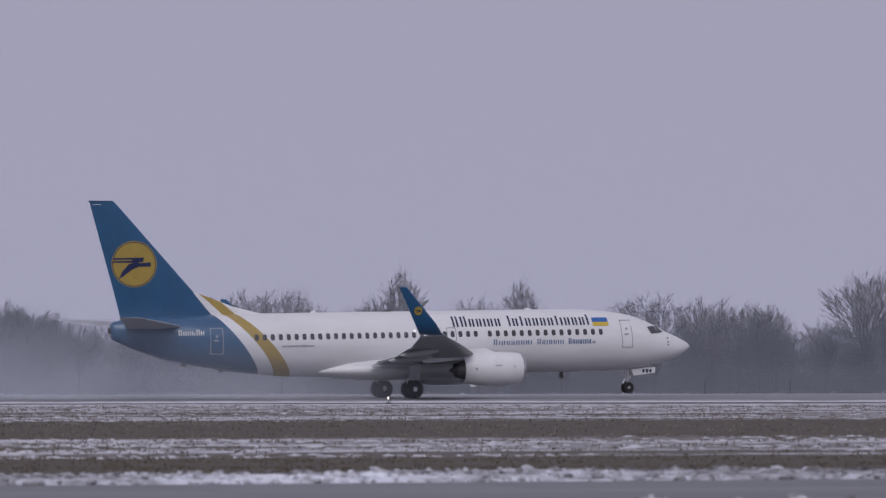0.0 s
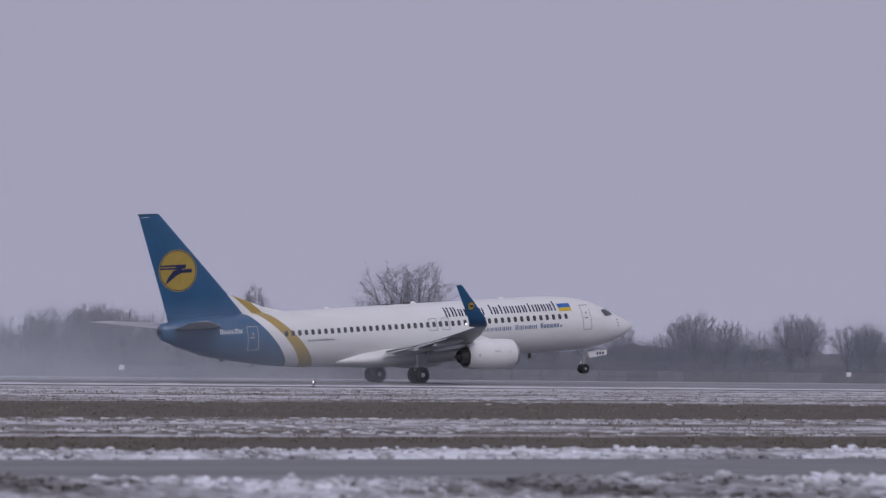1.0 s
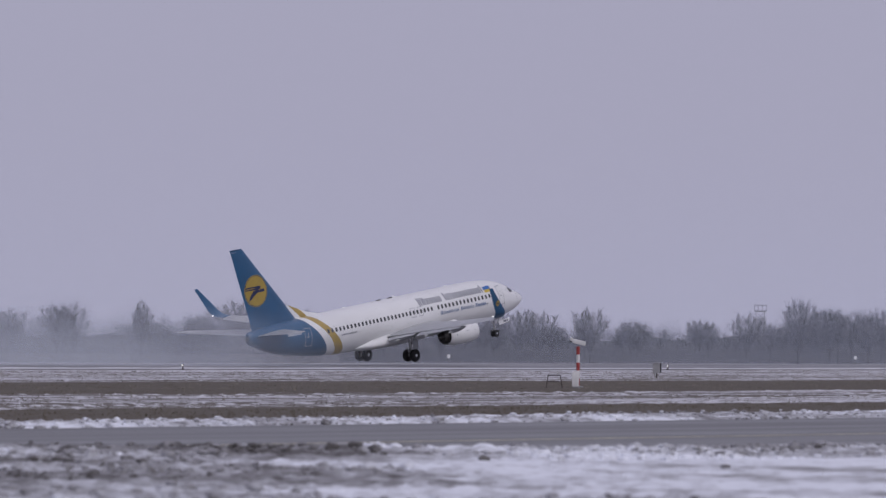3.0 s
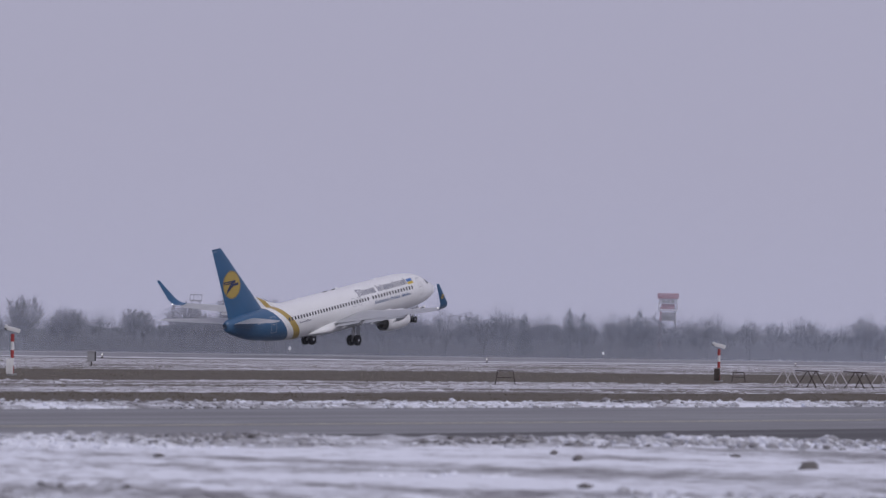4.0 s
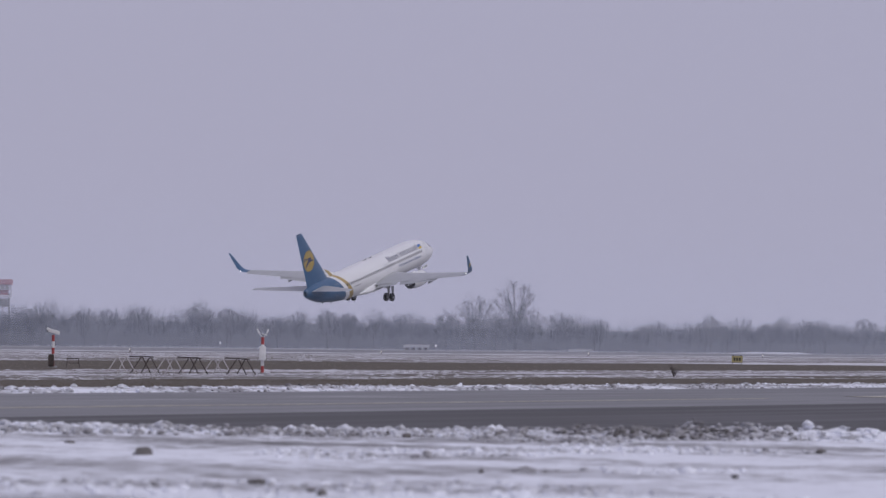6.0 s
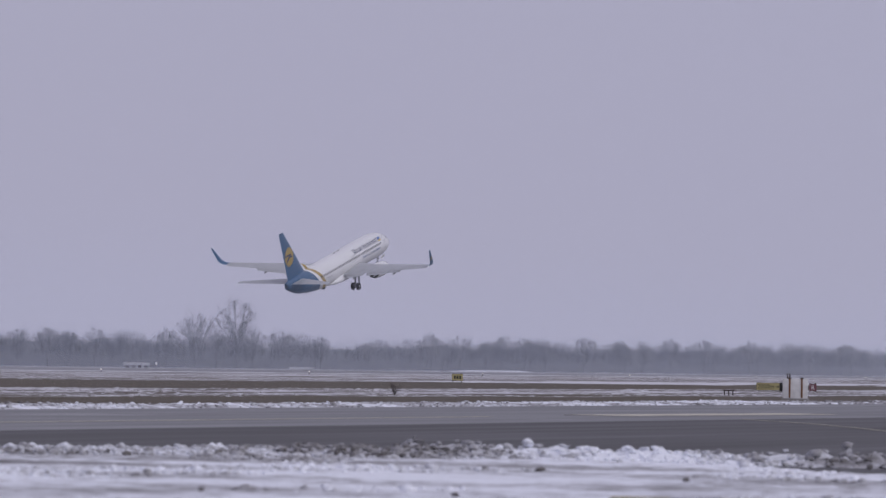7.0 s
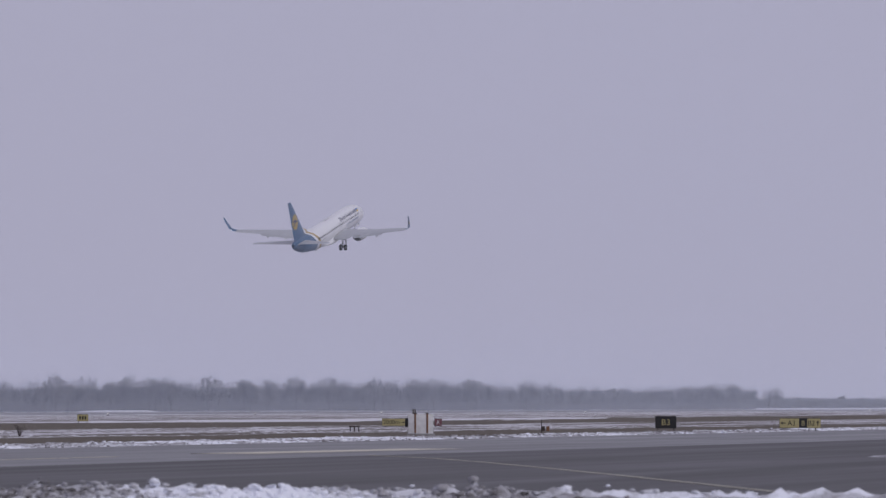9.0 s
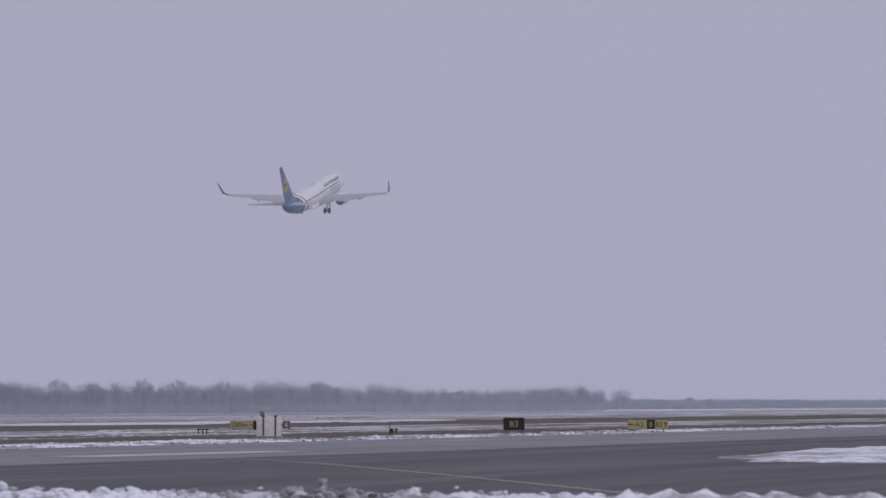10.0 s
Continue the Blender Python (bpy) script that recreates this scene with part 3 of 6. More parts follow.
def skin(x, z, side, off=0.0):
    """The point of the fuselage skin at x and z on one side (-1 right, 1 left)."""
    w, zt, zb, zc = section(x)
    t = (z - zc) / ((zt - zc) if z > zc else (zc - zb))
    return Vector((x, side * (w * math.sqrt(max(0.0, 1 - t * t)) + off), z))


def decal(bm, x0, x1, z0, z1, side, off=0.012, slant=0.0, nx=1, nz=3):
    """A thin painted patch that follows the skin."""
    vs = [[bm.verts.new(skin(x0 + (x1 - x0) * i / nx + slant * (j / nz), z0 + (z1 - z0) * j / nz, side, off)) for i in range(nx + 1)] for j in range(nz + 1)]
    for a, b in zip(vs, vs[1:]):
        for i in range(nx):
            bm.faces.new((a[i], a[i + 1], b[i + 1], b[i]))


def rounded_decal(bm, x, z, w, h, side, off, power=4.0, n=20):
    pts = []
    for i in range(n):
        t = 2 * math.pi * i / n
        c, s = math.cos(t), math.sin(t)
        pts.append((x + w / 2 * math.copysign(abs(c) ** (2 / power), c), z + h / 2 * math.copysign(abs(s) ** (2 / power), s)))
    mid = bm.verts.new(skin(x, z, side, off + 0.004))
    ring = [bm.verts.new(skin(px, pz, side, off)) for px, pz in pts]
    for i in range(n):
        bm.faces.new((mid, ring[i], ring[(i + 1) % n]))


def outline_decal(bm, x0, x1, z0, z1, side, line=0.05):
    for a, b, c, d in ((x0, x1, z0, z0 + line), (x0, x1, z1 - line, z1), (x0, x0 + line, z0, z1), (x1 - line, x1, z0, z1)):
        decal(bm, a, b, c, d, side, 0.014, 0, 2, 4)


def aerofoil(le, te, thick, up=Vector((0, 0, 1)), n=9):
    """A closed ring of points round a wing section from leading to trailing edge."""
    le, te = Vector(le), Vector(te)
    top, low = [], []
    for i in range(n + 1):
        s = 0.5 - 0.5 * math.cos(math.pi * i / n)
        t = thick * 2.6 * (0.2969 * math.sqrt(s) - 0.126 * s - 0.3516 * s * s + 0.2843 * s ** 3 - 0.1015 * s ** 4) * 1.9
        p = le.lerp(te, s)
        top.append(p + up * t)
        if 0 < i < n:
            low.append(p - up * t * 0.75)
    return top + low[::-1]


def fin_skin(x, z, side, off):
    """The point of the fin's side at x and z."""
    k = (z - 6.82) / 5.6
    le, te, th = -13.22 - 4.95 * k, -18.30 - 1.48 * k, 0.52 - 0.30 * k
    c = min(0.999, max(0.001, (le - x) / (le - te)))
    t = th * 4.94 * (0.2969 * math.sqrt(c) - 0.126 * c - 0.3516 * c * c + 0.2843 * c ** 3 - 0.1015 * c ** 4)
    return Vector((x, side * ((t if side > 0 else t * 0.75) + off), z))


def emblem(parent, x, z, r, side):
    """A round yellow emblem with a dark ring and a plain swept mark, laid on the fin."""
    bm = bmesh.new()
    rows = [[bm.verts.new(fin_skin(x + r * f * math.cos(2 * math.pi * i / 40), z + r * f * math.sin(2 * math.pi * i / 40), side, 0.012)) for i in range(40)] for f in (0.05, 0.3, 0.6, 0.85, 1.0)]
    for a, b in zip(rows, rows[1:]):
        for i in range(40):
            bm.faces.new((a[i], a[(i + 1) % 40], b[(i + 1) % 40], b[i]))
    bm.faces.new(rows[0])
    disc = part("emblem", bm, MAT_YELLOW, parent, "round yellow emblem with a dark swept mark", False)
    bm = bmesh.new()
    for k in range(40):
        t0, t1 = 2 * math.pi * k / 40, 2 * math.pi * (k + 1) / 40
        q = [(r * f * math.cos(t), r * f * math.sin(t)) for t, f in ((t0, 0.93), (t0, 0.965), (t1, 0.965), (t1, 0.93))]
        bm.faces.new([bm.verts.new(fin_skin(x + a, z + b, side, 0.018)) for a, b in q])
    part("emblem_ring", bm, MAT_NAVY, disc, "thin dark ring", False)
    bm = bmesh.new()
    quads = [[(-0.94, 0.19), (-0.94, 0.27), (0.43, 0.28), (0.43, 0.20)], [(-0.94, 0.07), (-0.94, 0.14), (-0.10, 0.15), (-0.12, 0.06)], [(-0.12, 0.06), (-0.10, 0.24), (0.43, 0.26), (0.38, 0.08)],
             [(-0.12, -0.25), (-0.25, 0.0), (0.18, 0.12), (0.25, -0.08)], [(-0.35, -0.42), (-0.55, -0.33), (-0.25, 0.0), (-0.12, -0.25)], [(-0.62, -0.60), (-0.70, -0.66), (-0.55, -0.33), (-0.35, -0.42)],
             [(0.10, -0.12), (0.10, 0.03), (0.73, 0.07), (0.73, -0.11)]]
    for q in quads:
        n = 5
        g = [[Vector(q[0]).lerp(Vector(q[3]), i / n).lerp(Vector(q[1]).lerp(Vector(q[2]), i / n), j) for i in range(n + 1)] for j in (0, 0.5, 1)]
        vs = [[bm.verts.new(fin_skin(x + v.x * r, z + v.y * r, side, 0.022)) for v in row] for row in g]
        for a, b in zip(vs, vs[1:]):
            for i in range(n):
                bm.faces.new((a[i], a[i + 1], b[i + 1], b[i]))
    part("emblem_mark", bm, MAT_NAVY, disc, "dark swept emblem mark", False)


def word(bm, x0, x1, z, tall, side, seed, caps_first=True, slant=0.0):
    """Lettering shown as plain upright bars of its size."""
    rng = random.Random(seed)
    step = tall * 0.80
    n = max(2, round((x1 - x0) / step))
    step = (x1 - x0) / n
    for i in range(n):
        h = tall if (i == 0 and caps_first) or rng.random() < 0.25 else tall * 0.74
        a = x0 + i * step
        decal(bm, a + step * 0.10, a + step * 0.36, z, z + h, side, 0.013, slant)
        decal(bm, a + step * 0.60, a + step * 0.84, z, z + h * (1 if rng.random() < 0.8 else 0.7), side, 0.013, slant)


def word_bars(name, x0, x1, z, tall, side, pattern, material, parent, label):
    """A word shown as plain upright bars, each a part of its own: T and l tall, x low, i one low bar."""
    wide = {"T": 1.0, "x": 0.88, "i": 0.46, "l": 0.5, "t": 0.62}
    unit = (x1 - x0) / sum(wide[c] for c in pattern)
    stem, a = tall * 0.19, x0
    for c in pattern:
        w = wide[c] * unit
        h = {"T": 1.0, "x": 0.75, "i": 0.75, "l": 1.0, "t": 0.92}[c] * tall
        for f in ((0.28, 0.72) if c in "Tx" else (0.5,)):
            bm = bmesh.new()
            decal(bm, a + w * f - stem / 2, a + w * f + stem / 2, z, z + h, side, 0.013, 0.0)
            part(name, bm, material, parent, label, False)
        a += w


def build_gear(parent, name, at, r, tyre_w, gap, top, strut, label):
    g = new(name)
    g.parent, g.location = parent, at
    tagged(g, label)
    bm = bmesh.new()
    rod(bm, (0, 0, r), (0, 0, top * 0.6), strut * 0.75, None, 14)
    rod(bm, (0, 0, top * 0.5), (0, 0, top), strut * 1.15, None, 14)
    rod(bm, (0, -gap - tyre_w * 0.3, r), (0, gap + tyre_w * 0.3, r), strut * 0.6, None, 12)
    rod(bm, (0.05, 0, top * 0.55), (0.75, 0, top), strut * 0.45, None, 10)
    rod(bm, (-strut, 0, r + 0.1), (-0.32, 0, top * 0.42), strut * 0.3, None, 8)
    rod(bm, (-0.32, 0, top * 0.42), (-strut, 0, top * 0.62), strut * 0.3, None, 8)
    part("strut", bm, MAT_METAL, g, "pale metal undercarriage strut with links")
    for s in (-1, 1):
        bm = bmesh.new()
        h = tyre_w / 2
        turned(bm, [(-h * 0.9, r * 0.58), (-h, r * 0.75), (-h * 0.92, r * 0.92), (-h * 0.6, r), (h * 0.6, r), (h * 0.92, r * 0.92), (h, r * 0.75), (h * 0.9, r * 0.58)], "y", 32, (0, s * gap, r))
        tyre = part("wheel", bm, MAT_RUBBER, g, "black rubber tyre")
        bm = bmesh.new()
        turned(bm, [(-h * 0.95, r * 0.2), (-h * 0.7, r * 0.56), (h * 0.7, r * 0.56), (h * 0.95, r * 0.2)], "y", 20, (0, s * gap, r))
        part("hub", bm, MAT_METAL, tyre, "grey metal wheel hub")
    return g


def build_airliner():
    jet = thing("airliner", "white twin-engine airliner with blue tail and yellow sash taking off", "airliner")
    # fuselage
    bm = bmesh.new()
    stations = sorted(set([round(v, 3) for v in np.linspace(19.0, -18.4, 110)] + [19.92, 19.86, 19.72, 19.55, 19.35, 19.2, -18.58, -18.5]), reverse=True)
    raw = np.array([section(x) for x in stations])
    sm = raw.copy()
    for _ in range(3):
        sm[2:-2] = 0.25 * sm[1:-3] + 0.5 * sm[2:-2] + 0.25 * sm[3:-1]
    rings = []
    for x, (w, zt, zb, zc) in zip(stations, sm):
        rings.append([Vector((x, w * math.cos(t), zc + ((zt - zc) if math.sin(t) > 0 else (zc - zb)) * math.sin(t))) for t in [2 * math.pi * i / 48 for i in range(48)]])
    loft(bm, rings)
    body = part("fuselage", bm, MAT_LIVERY, jet, "white fuselage with blue tail end and yellow sash")
    bm = bmesh.new()
    turned(bm, [(-18.57, 0.20), (-18.70, 0.19), (-18.66, 0.14), (-18.4, 0.12)], "x", 20, (0, 0, 4.5))
    part("exhaust_pipe", bm, MAT_HOT, body, "small dark tail exhaust pipe")
    # belly fairing
    bm = bmesh.new()
    fair = []
    for x, w, h in ((6.4, 0.6, 0.15), (5.4, 1.5, 0.42), (3.5, 2.05, 0.58), (0.5, 2.15, 0.62), (-2.0, 2.1, 0.6), (-3.6, 1.85, 0.5), (-5.2, 1.2, 0.3), (-6.2, 0.5, 0.1)):
        fair.append([Vector((x, w * math.cos(t), 1.75 + (h * 1.0 if math.sin(t) < 0 else h * 1.7) * math.sin(t))) for t in [2 * math.pi * i / 28 for i in range(28)]])
    loft(bm, fair)
    part("belly_fairing", bm, MAT_WHITE, jet, "white bulged fairing under the wing roots")
    # dorsal fillet and fin
    bm = bmesh.new()
    loft(bm, [aerofoil((-8.7, 0, 5.38), (-13.6, 0, 5.30), 0.30, Vector((0, 1, 0))), aerofoil((-10.6, 0, 5.85), (-13.7, 0, 5.8), 0.22, Vector((0, 1, 0))), aerofoil((-13.1, 0, 6.8), (-14.2, 0, 6.75), 0.08, Vector((0, 1, 0)))])
    part("dorsal_fillet", bm, MAT_LIVERY, body, "white fin fillet crossed by the yellow sash")
    bm = bmesh.new()
    fin_rings = [aerofoil((-11.55, 0, 4.9), (-17.85, 0, 4.95), 0.62, Vector((0, 1, 0))), aerofoil((-13.22, 0, 6.82), (-18.30, 0, 6.8), 0.52, Vector((0, 1, 0)))]
    fin_rings += [aerofoil((-13.22 - 4.95 * s, 0, 6.82 + 5.58 * s), (-18.30 - 1.48 * s, 0, 6.8 + 5.6 * s), 0.52 - 0.30 * s, Vector((0, 1, 0))) for s in (0.33, 0.66, 0.97)]
    fin_rings += [aerofoil((-18.26, 0, 12.46), (-19.78, 0, 12.47), 0.12, Vector((0, 1, 0)))]
    loft(bm, fin_rings)
    fin = part("fin", bm, MAT_BLUE, jet, "tall blue fin with a round yellow emblem")
    for s in (-1, 1):
        emblem(fin, -17.02, 8.58, 1.43, s)
        bm = bmesh.new()
        for i in range(8):
            f, g = i / 8, (i + 1) / 8
            vs = [fin_skin(-16.95 - 2.25 * q + d, 6.3 + 5.8 * q, s, 0.008) for q, d in ((f, 0), (f, 0.02), (g, 0.02), (g, 0))]
            bm.faces.new([bm.verts.new(v) for v in vs])
        part("rudder_joint", bm, MAT_JOINT, fin, "thin dark rudder hinge line", False)
    bm = bmesh.new()
    loft(bm, [aerofoil((-18.24, 0, 12.40), (-19.84, 0, 12.41), 0.16, Vector((0, 1, 0))), aerofoil((-18.34, 0, 12.50), (-19.84, 0, 12.51), 0.10, Vector((0, 1, 0)))])
    part("fin_cap", bm, MAT_JOINT, fin, "dark cap on the fin's tip")
    for s in (-1, 1):
        bm = bmesh.new()
        bm.faces.new([bm.verts.new(fin_skin(x, z, s, 0.012)) for x, z in ((-19.62, 12.25), (-19.05, 12.25), (-19.05, 12.275), (-19.63, 12.275))])
        part("fin_line", bm, MAT_SIGNWHITE, fin, "thin white line", False)
    for x, z in ((-13.8, 2.36), (-11.4, 1.93)):
        bm = bmesh.new()
        loft(bm, [aerofoil((x + 0.25, 0, z + 0.1), (x - 0.25, 0, z + 0.1), 0.06, Vector((0, 1, 0))), aerofoil((x, 0, z - 0.14), (x - 0.3, 0, z - 0.14), 0.03, Vector((0, 1, 0)))])
        part("blade_antenna", bm, MAT_HOT, body, "small dark belly drain mast")
    # tailplane
    for s in (-1, 1):
        bm = bmesh.new()
        loft(bm, [aerofoil((-13.9, s * 0.3, 4.62), (-17.75, s * 0.3, 4.6), 0.36), aerofoil((-14.35, s * 1.0, 4.70), (-17.85, s * 1.0, 4.68), 0.34),
                  aerofoil((-18.55, s * 6.9, 5.22), (-19.95, s * 6.9, 5.22), 0.11), aerofoil((-19.0, s * 7.17, 5.25), (-20.1, s * 7.17, 5.25), 0.04)])
        part("tailplane", bm, MAT_GREY, jet, "swept grey tailplane")
    # wings
    wings = []
    for s in (-1, 1):
        def wing_z(y):
            return 2.35 + 0.108 * (y - 1.5) + 0.0008 * (y - 1.5) ** 2
        rows = []
        for y, le, te, th in ((1.2, 6.1, -2.0, 0.95), (1.9, 5.6, -1.95, 0.92), (3.4, 4.35, -1.85, 0.74), (5.0, 3.3, -1.75, 0.58), (6.6, 2.5, -1.9, 0.50), (9.5, 1.0, -2.5, 0.40), (13.0, -0.95, -3.37, 0.29), (16.2, -2.72, -4.19, 0.20)):
            rows.append(aerofoil((le, s * y, wing_z(y) + 0.06), (te, s * y, wing_z(y) - 0.10), th))
        bm = bmesh.new()
        loft(bm, rows)
        wing = part("wing", bm, MAT_GREY, jet, "swept grey wing seen with flaps lowered")
        wings.append(wing)
        # blended winglet
        rows = []
        for k in (0, 0.12, 0.25, 0.4, 0.55, 0.75, 1.0):
            bend = min(1.0, k / 0.4)
            y = 16.2 + 0.95 * math.sin(bend * 1.1) / math.sin(1.1) + max(0, k - 0.4) * 0.85
            z = wing_z(16.2) + 0.08 + 0.75 * (1 - math.cos(bend * 1.35)) + max(0, k - 0.4) * 3.75
            le, te = -2.72 - 0.75 * bend - 3.4 * max(0, k - 0.4), -4.19 - 0.62 * bend - 1.9 * max(0, k - 0.4)
            up = Vector((0, -s * math.sin(bend * 1.3), math.cos(bend * 1.3)))
            rows.append(aerofoil((le, s * y, z), (te, s * y, z), 0.19 - 0.12 * k, up))
        bm = bmesh.new()
        loft(bm, rows)
        tip = part("winglet", bm, MAT_BLUE, wing, "upturned blue winglet with a small yellow emblem")
        for f in (s,):
            bm = bmesh.new()
            y = s * (17.15 + 0.22 * 0.85) + f * 0.11
            z = wing_z(16.2) + 0.08 + 0.58 + 0.22 * 3.75
            bm.faces.new([bm.verts.new((-4.72 + 0.25 * math.cos(2 * math.pi * i / 20), y + s * 0.22 * 0.25 * math.sin(2 * math.pi * i / 20), z + 0.25 * math.sin(2 * math.pi * i / 20))) for i in range(20)])
            spot = part("winglet_emblem", bm, MAT_YELLOW, wing, "small round yellow emblem", False)
            bm = bmesh.new()
            for a, b in (((-0.20, 0.05), (0.12, 0.05)), ((-0.14, -0.12), (0.05, 0.03)), ((-0.02, -0.02), (0.17, 0.0))):
                bm.faces.new([bm.verts.new((-4.72 + px, y + f * 0.008 + s * 0.22 * pz, z + pz)) for px, pz in (a, b, (b[0], b[1] - 0.06), (a[0], a[1] - 0.05))])
            part("emblem_mark", bm, MAT_NAVY, spot, "dark swept mark", False)
        bm = bmesh.new()
        bmesh.ops.create_uvsphere(bm, u_segments=10, v_segments=6, radius=0.06, matrix=Matrix.Translation((-4.72, s * 16.75, wing_z(16.2) + 0.30)))
        part("wingtip_light", bm, MAT_STROBE, wing, "lit white wingtip light")
        # flaps, in two spans
        for y0, y1, c0, c1 in ((2.3, 5.2, 1.35, 1.15), (5.7, 11.6, 1.10, 0.75)):
            bm = bmesh.new()
            te0, te1 = (-1.80, -1.74) if y0 < 3 else (-1.80, -2.95)
            loft(bm, [aerofoil((te0 + 0.15, s * y0, wing_z(y0) - 0.16), (te0 - c0 * 0.55, s * y0, wing_z(y0) - 0.40), 0.12),
                      aerofoil((te1 + 0.15, s * y1, wing_z(y1) - 0.14), (te1 - c1 * 0.55, s * y1, wing_z(y1) - 0.30), 0.08)])
            part("flap", bm, MAT_GREY, wing, "grey trailing edge flap set for take-off")
        for y, ln in ((3.6, 3.2), (7.2, 2.9), (10.4, 2.5)):
            bm = bmesh.new()
            te = float(np.interp(y, [5, 9.5, 13], [-1.75, -2.5, -3.22]))
            prof = [(-1.0, 0.02), (-0.85, 0.10), (-0.4, 0.20), (0.2, 0.22), (0.7, 0.15), (1.0, 0.03)]
            loft(bm, [[Vector((te + 0.5 + a * ln / 2, s * y + 0.7 * r * math.cos(t), wing_z(y) - 0.42 + 0.12 * a + r * math.sin(t))) for t in [2 * math.pi * i / 12 for i in range(12)]] for a, r in prof])
            part("flap_fairing", bm, MAT_GREY, wing, "pale canoe-shaped flap track fairing")
        # engine
        eng = new("engine")
        eng.parent, eng.location = jet, (-0.3, 0, 0)
        tagged(eng, "white high-bypass engine hung before the wing")
        ez, ey = 1.72, s * 4.83
        outer = [(6.86, 0.86), (6.82, 0.92), (6.65, 0.985), (6.2, 1.04), (5.4, 1.075), (4.6, 1.06), (3.8, 0.99), (3.2, 0.90), (2.88, 0.84)]
        inner = [(2.90, 0.80), (4.0, 0.80), (5.8, 0.78), (6.6, 0.77), (6.80, 0.80), (6.86, 0.86)]
        bm = bmesh.new()
        rings = [[Vector((x, ey + r * math.cos(t), ez + r * math.sin(t) * (0.97 if math.sin(t) < 0 else 1))) for t in [2 * math.pi * i / 40 for i in range(40)]] for x, r in outer + inner]
        loft(bm, rings, True, False)
        part("nacelle", bm, MAT_WHITE, eng, "white engine cowling with panel joints")
        bm = bmesh.new()
        lip = [(6.66, 0.990), (6.83, 0.928), (6.872, 0.862), (6.81, 0.79), (6.6, 0.765)]
        loft(bm, [[Vector((x, ey + r * math.cos(t), ez + r * math.sin(t) * (0.97 if math.sin(t) < 0 else 1))) for t in [2 * math.pi * i / 40 for i in range(40)]] for x, r in lip], True, False)
        part("inlet_lip", bm, MAT_METAL, eng, "bright metal inlet lip")
        bm = bmesh.new()
        turned(bm, [(6.35, 0.02), (6.1, 0.14), (5.75, 0.24), (5.72, 0.76), (5.5, 0.76), (5.5, 0.1)], "x", 30, (0, ey, ez))
        part("fan", bm, MAT_HOT, eng, "dark fan with a spinner")
        bm = bmesh.new()
        turned(bm, [(3.8, 0.72), (3.1, 0.62), (2.65, 0.48), (2.45, 0.43), (2.43, 0.38), (2.6, 0.36)], "x", 30, (0, ey, ez - 0.02))
        turned(bm, [(2.7, 0.28), (2.45, 0.24), (2.15, 0.11), (2.05, 0.02)], "x", 20, (0, ey, ez - 0.02))
        part("exhaust_nozzle", bm, MAT_HOT, eng, "dark heat-stained core exhaust nozzle")
        bm = bmesh.new()
        loft(bm, [aerofoil((5.6, ey, 2.60), (0.6, ey, 2.15), 0.30, Vector((0, 1, 0))), aerofoil((4.4, ey, 3.05), (-0.4, ey, 2.6), 0.26, Vector((0, 1, 0)))])
        part("pylon", bm, MAT_WHITE, eng, "white engine pylon")
        for f in (-1, 1):
            for a, b, c, d in ((5.02, 5.05, -0.75, 0.25), (4.75, 5.2, 0.22, 0.27), (3.5, 3.6, -0.05, 0.12), (6.0, 6.06, 0.1, 0.22)):
                bm = bmesh.new()
                vs = []
                for px, pz in ((a, c), (b, c), (b, d), (a, d)):
                    r = float(np.interp(px, [2.88, 3.8, 4.6, 5.4, 6.2, 6.65], [0.84, 0.99, 1.06, 1.075, 1.04, 0.985])) + 0.015
                    vs.append(bm.verts.new((px, ey + f * math.sqrt(max(0, r * r - pz * pz)), ez + pz)))
                bm.faces.new(vs)
                part("cowl_mark", bm, MAT_LINE, eng, "dark cowling latch marks", False)
    # windows, doors, paint
    for s in (-1, 1):
        rows = [-9.71 + 0.5135 * i for i in range(29)] + [5.61 + 0.5365 * i for i in range(15)]
        for x in rows:
            bm = bmesh.new()
            rounded_decal(bm, x, 3.935, 0.27, 0.38, s, 0.012, 3.5, 14)
            part("window", bm, MAT_GLASS, body, "", False)
        for name, x0, x1, z0, z1 in (("cabin_door", 14.56, 15.34, 2.90, 4.66), ("cabin_door", -12.62, -11.80, 2.94, 4.57), ("overwing_exit", 2.74, 3.38, 3.5, 4.36), ("overwing_exit", 1.7, 2.34, 3.5, 4.36)):
            bm = bmesh.new()
            outline_decal(bm, x0, x1, z0, z1, s, 0.045)
            if name == "cabin_door":
                rounded_decal(bm, (x0 + x1) / 2, z0 + (z1 - z0) * 0.68, 0.14, 0.16, s, 0.014)
                decal(bm, x0 + 0.2, x0 + 0.5, z0 + 0.8, z0 + 0.9, s, 0.014)
            part(name, bm, MAT_LINE, body, "closed door with a grey outline", False)
        for a, b, k in (((3.14, 6.50, "TTxxixx"), (6.90, 12.50, "lxtxxxxtixxxl")) if s == -1 else ((3.14, 8.70, "lxxxitxxxxtxl"), (9.10, 12.50, "xxixxTT"))):
            word_bars("title_bar", a, b, 4.38, 0.66, s, k, MAT_NAVY, body, "dark blue bar of the large title")
        for a, b, k in ((5.78, 8.45, "Tixxxxxxi"), (8.72, 10.6, "Txixxiii"), (10.85, 12.45, "Txxxixx")):
            word_bars("subtitle_bar", a, b, 3.2, 0.36, s, k, MAT_PALEBLUE, body, "pale blue bar of the small title")
        bm = bmesh.new()
        word(bm, -14.6, -12.95, 4.12, 0.36, s, 9, True)
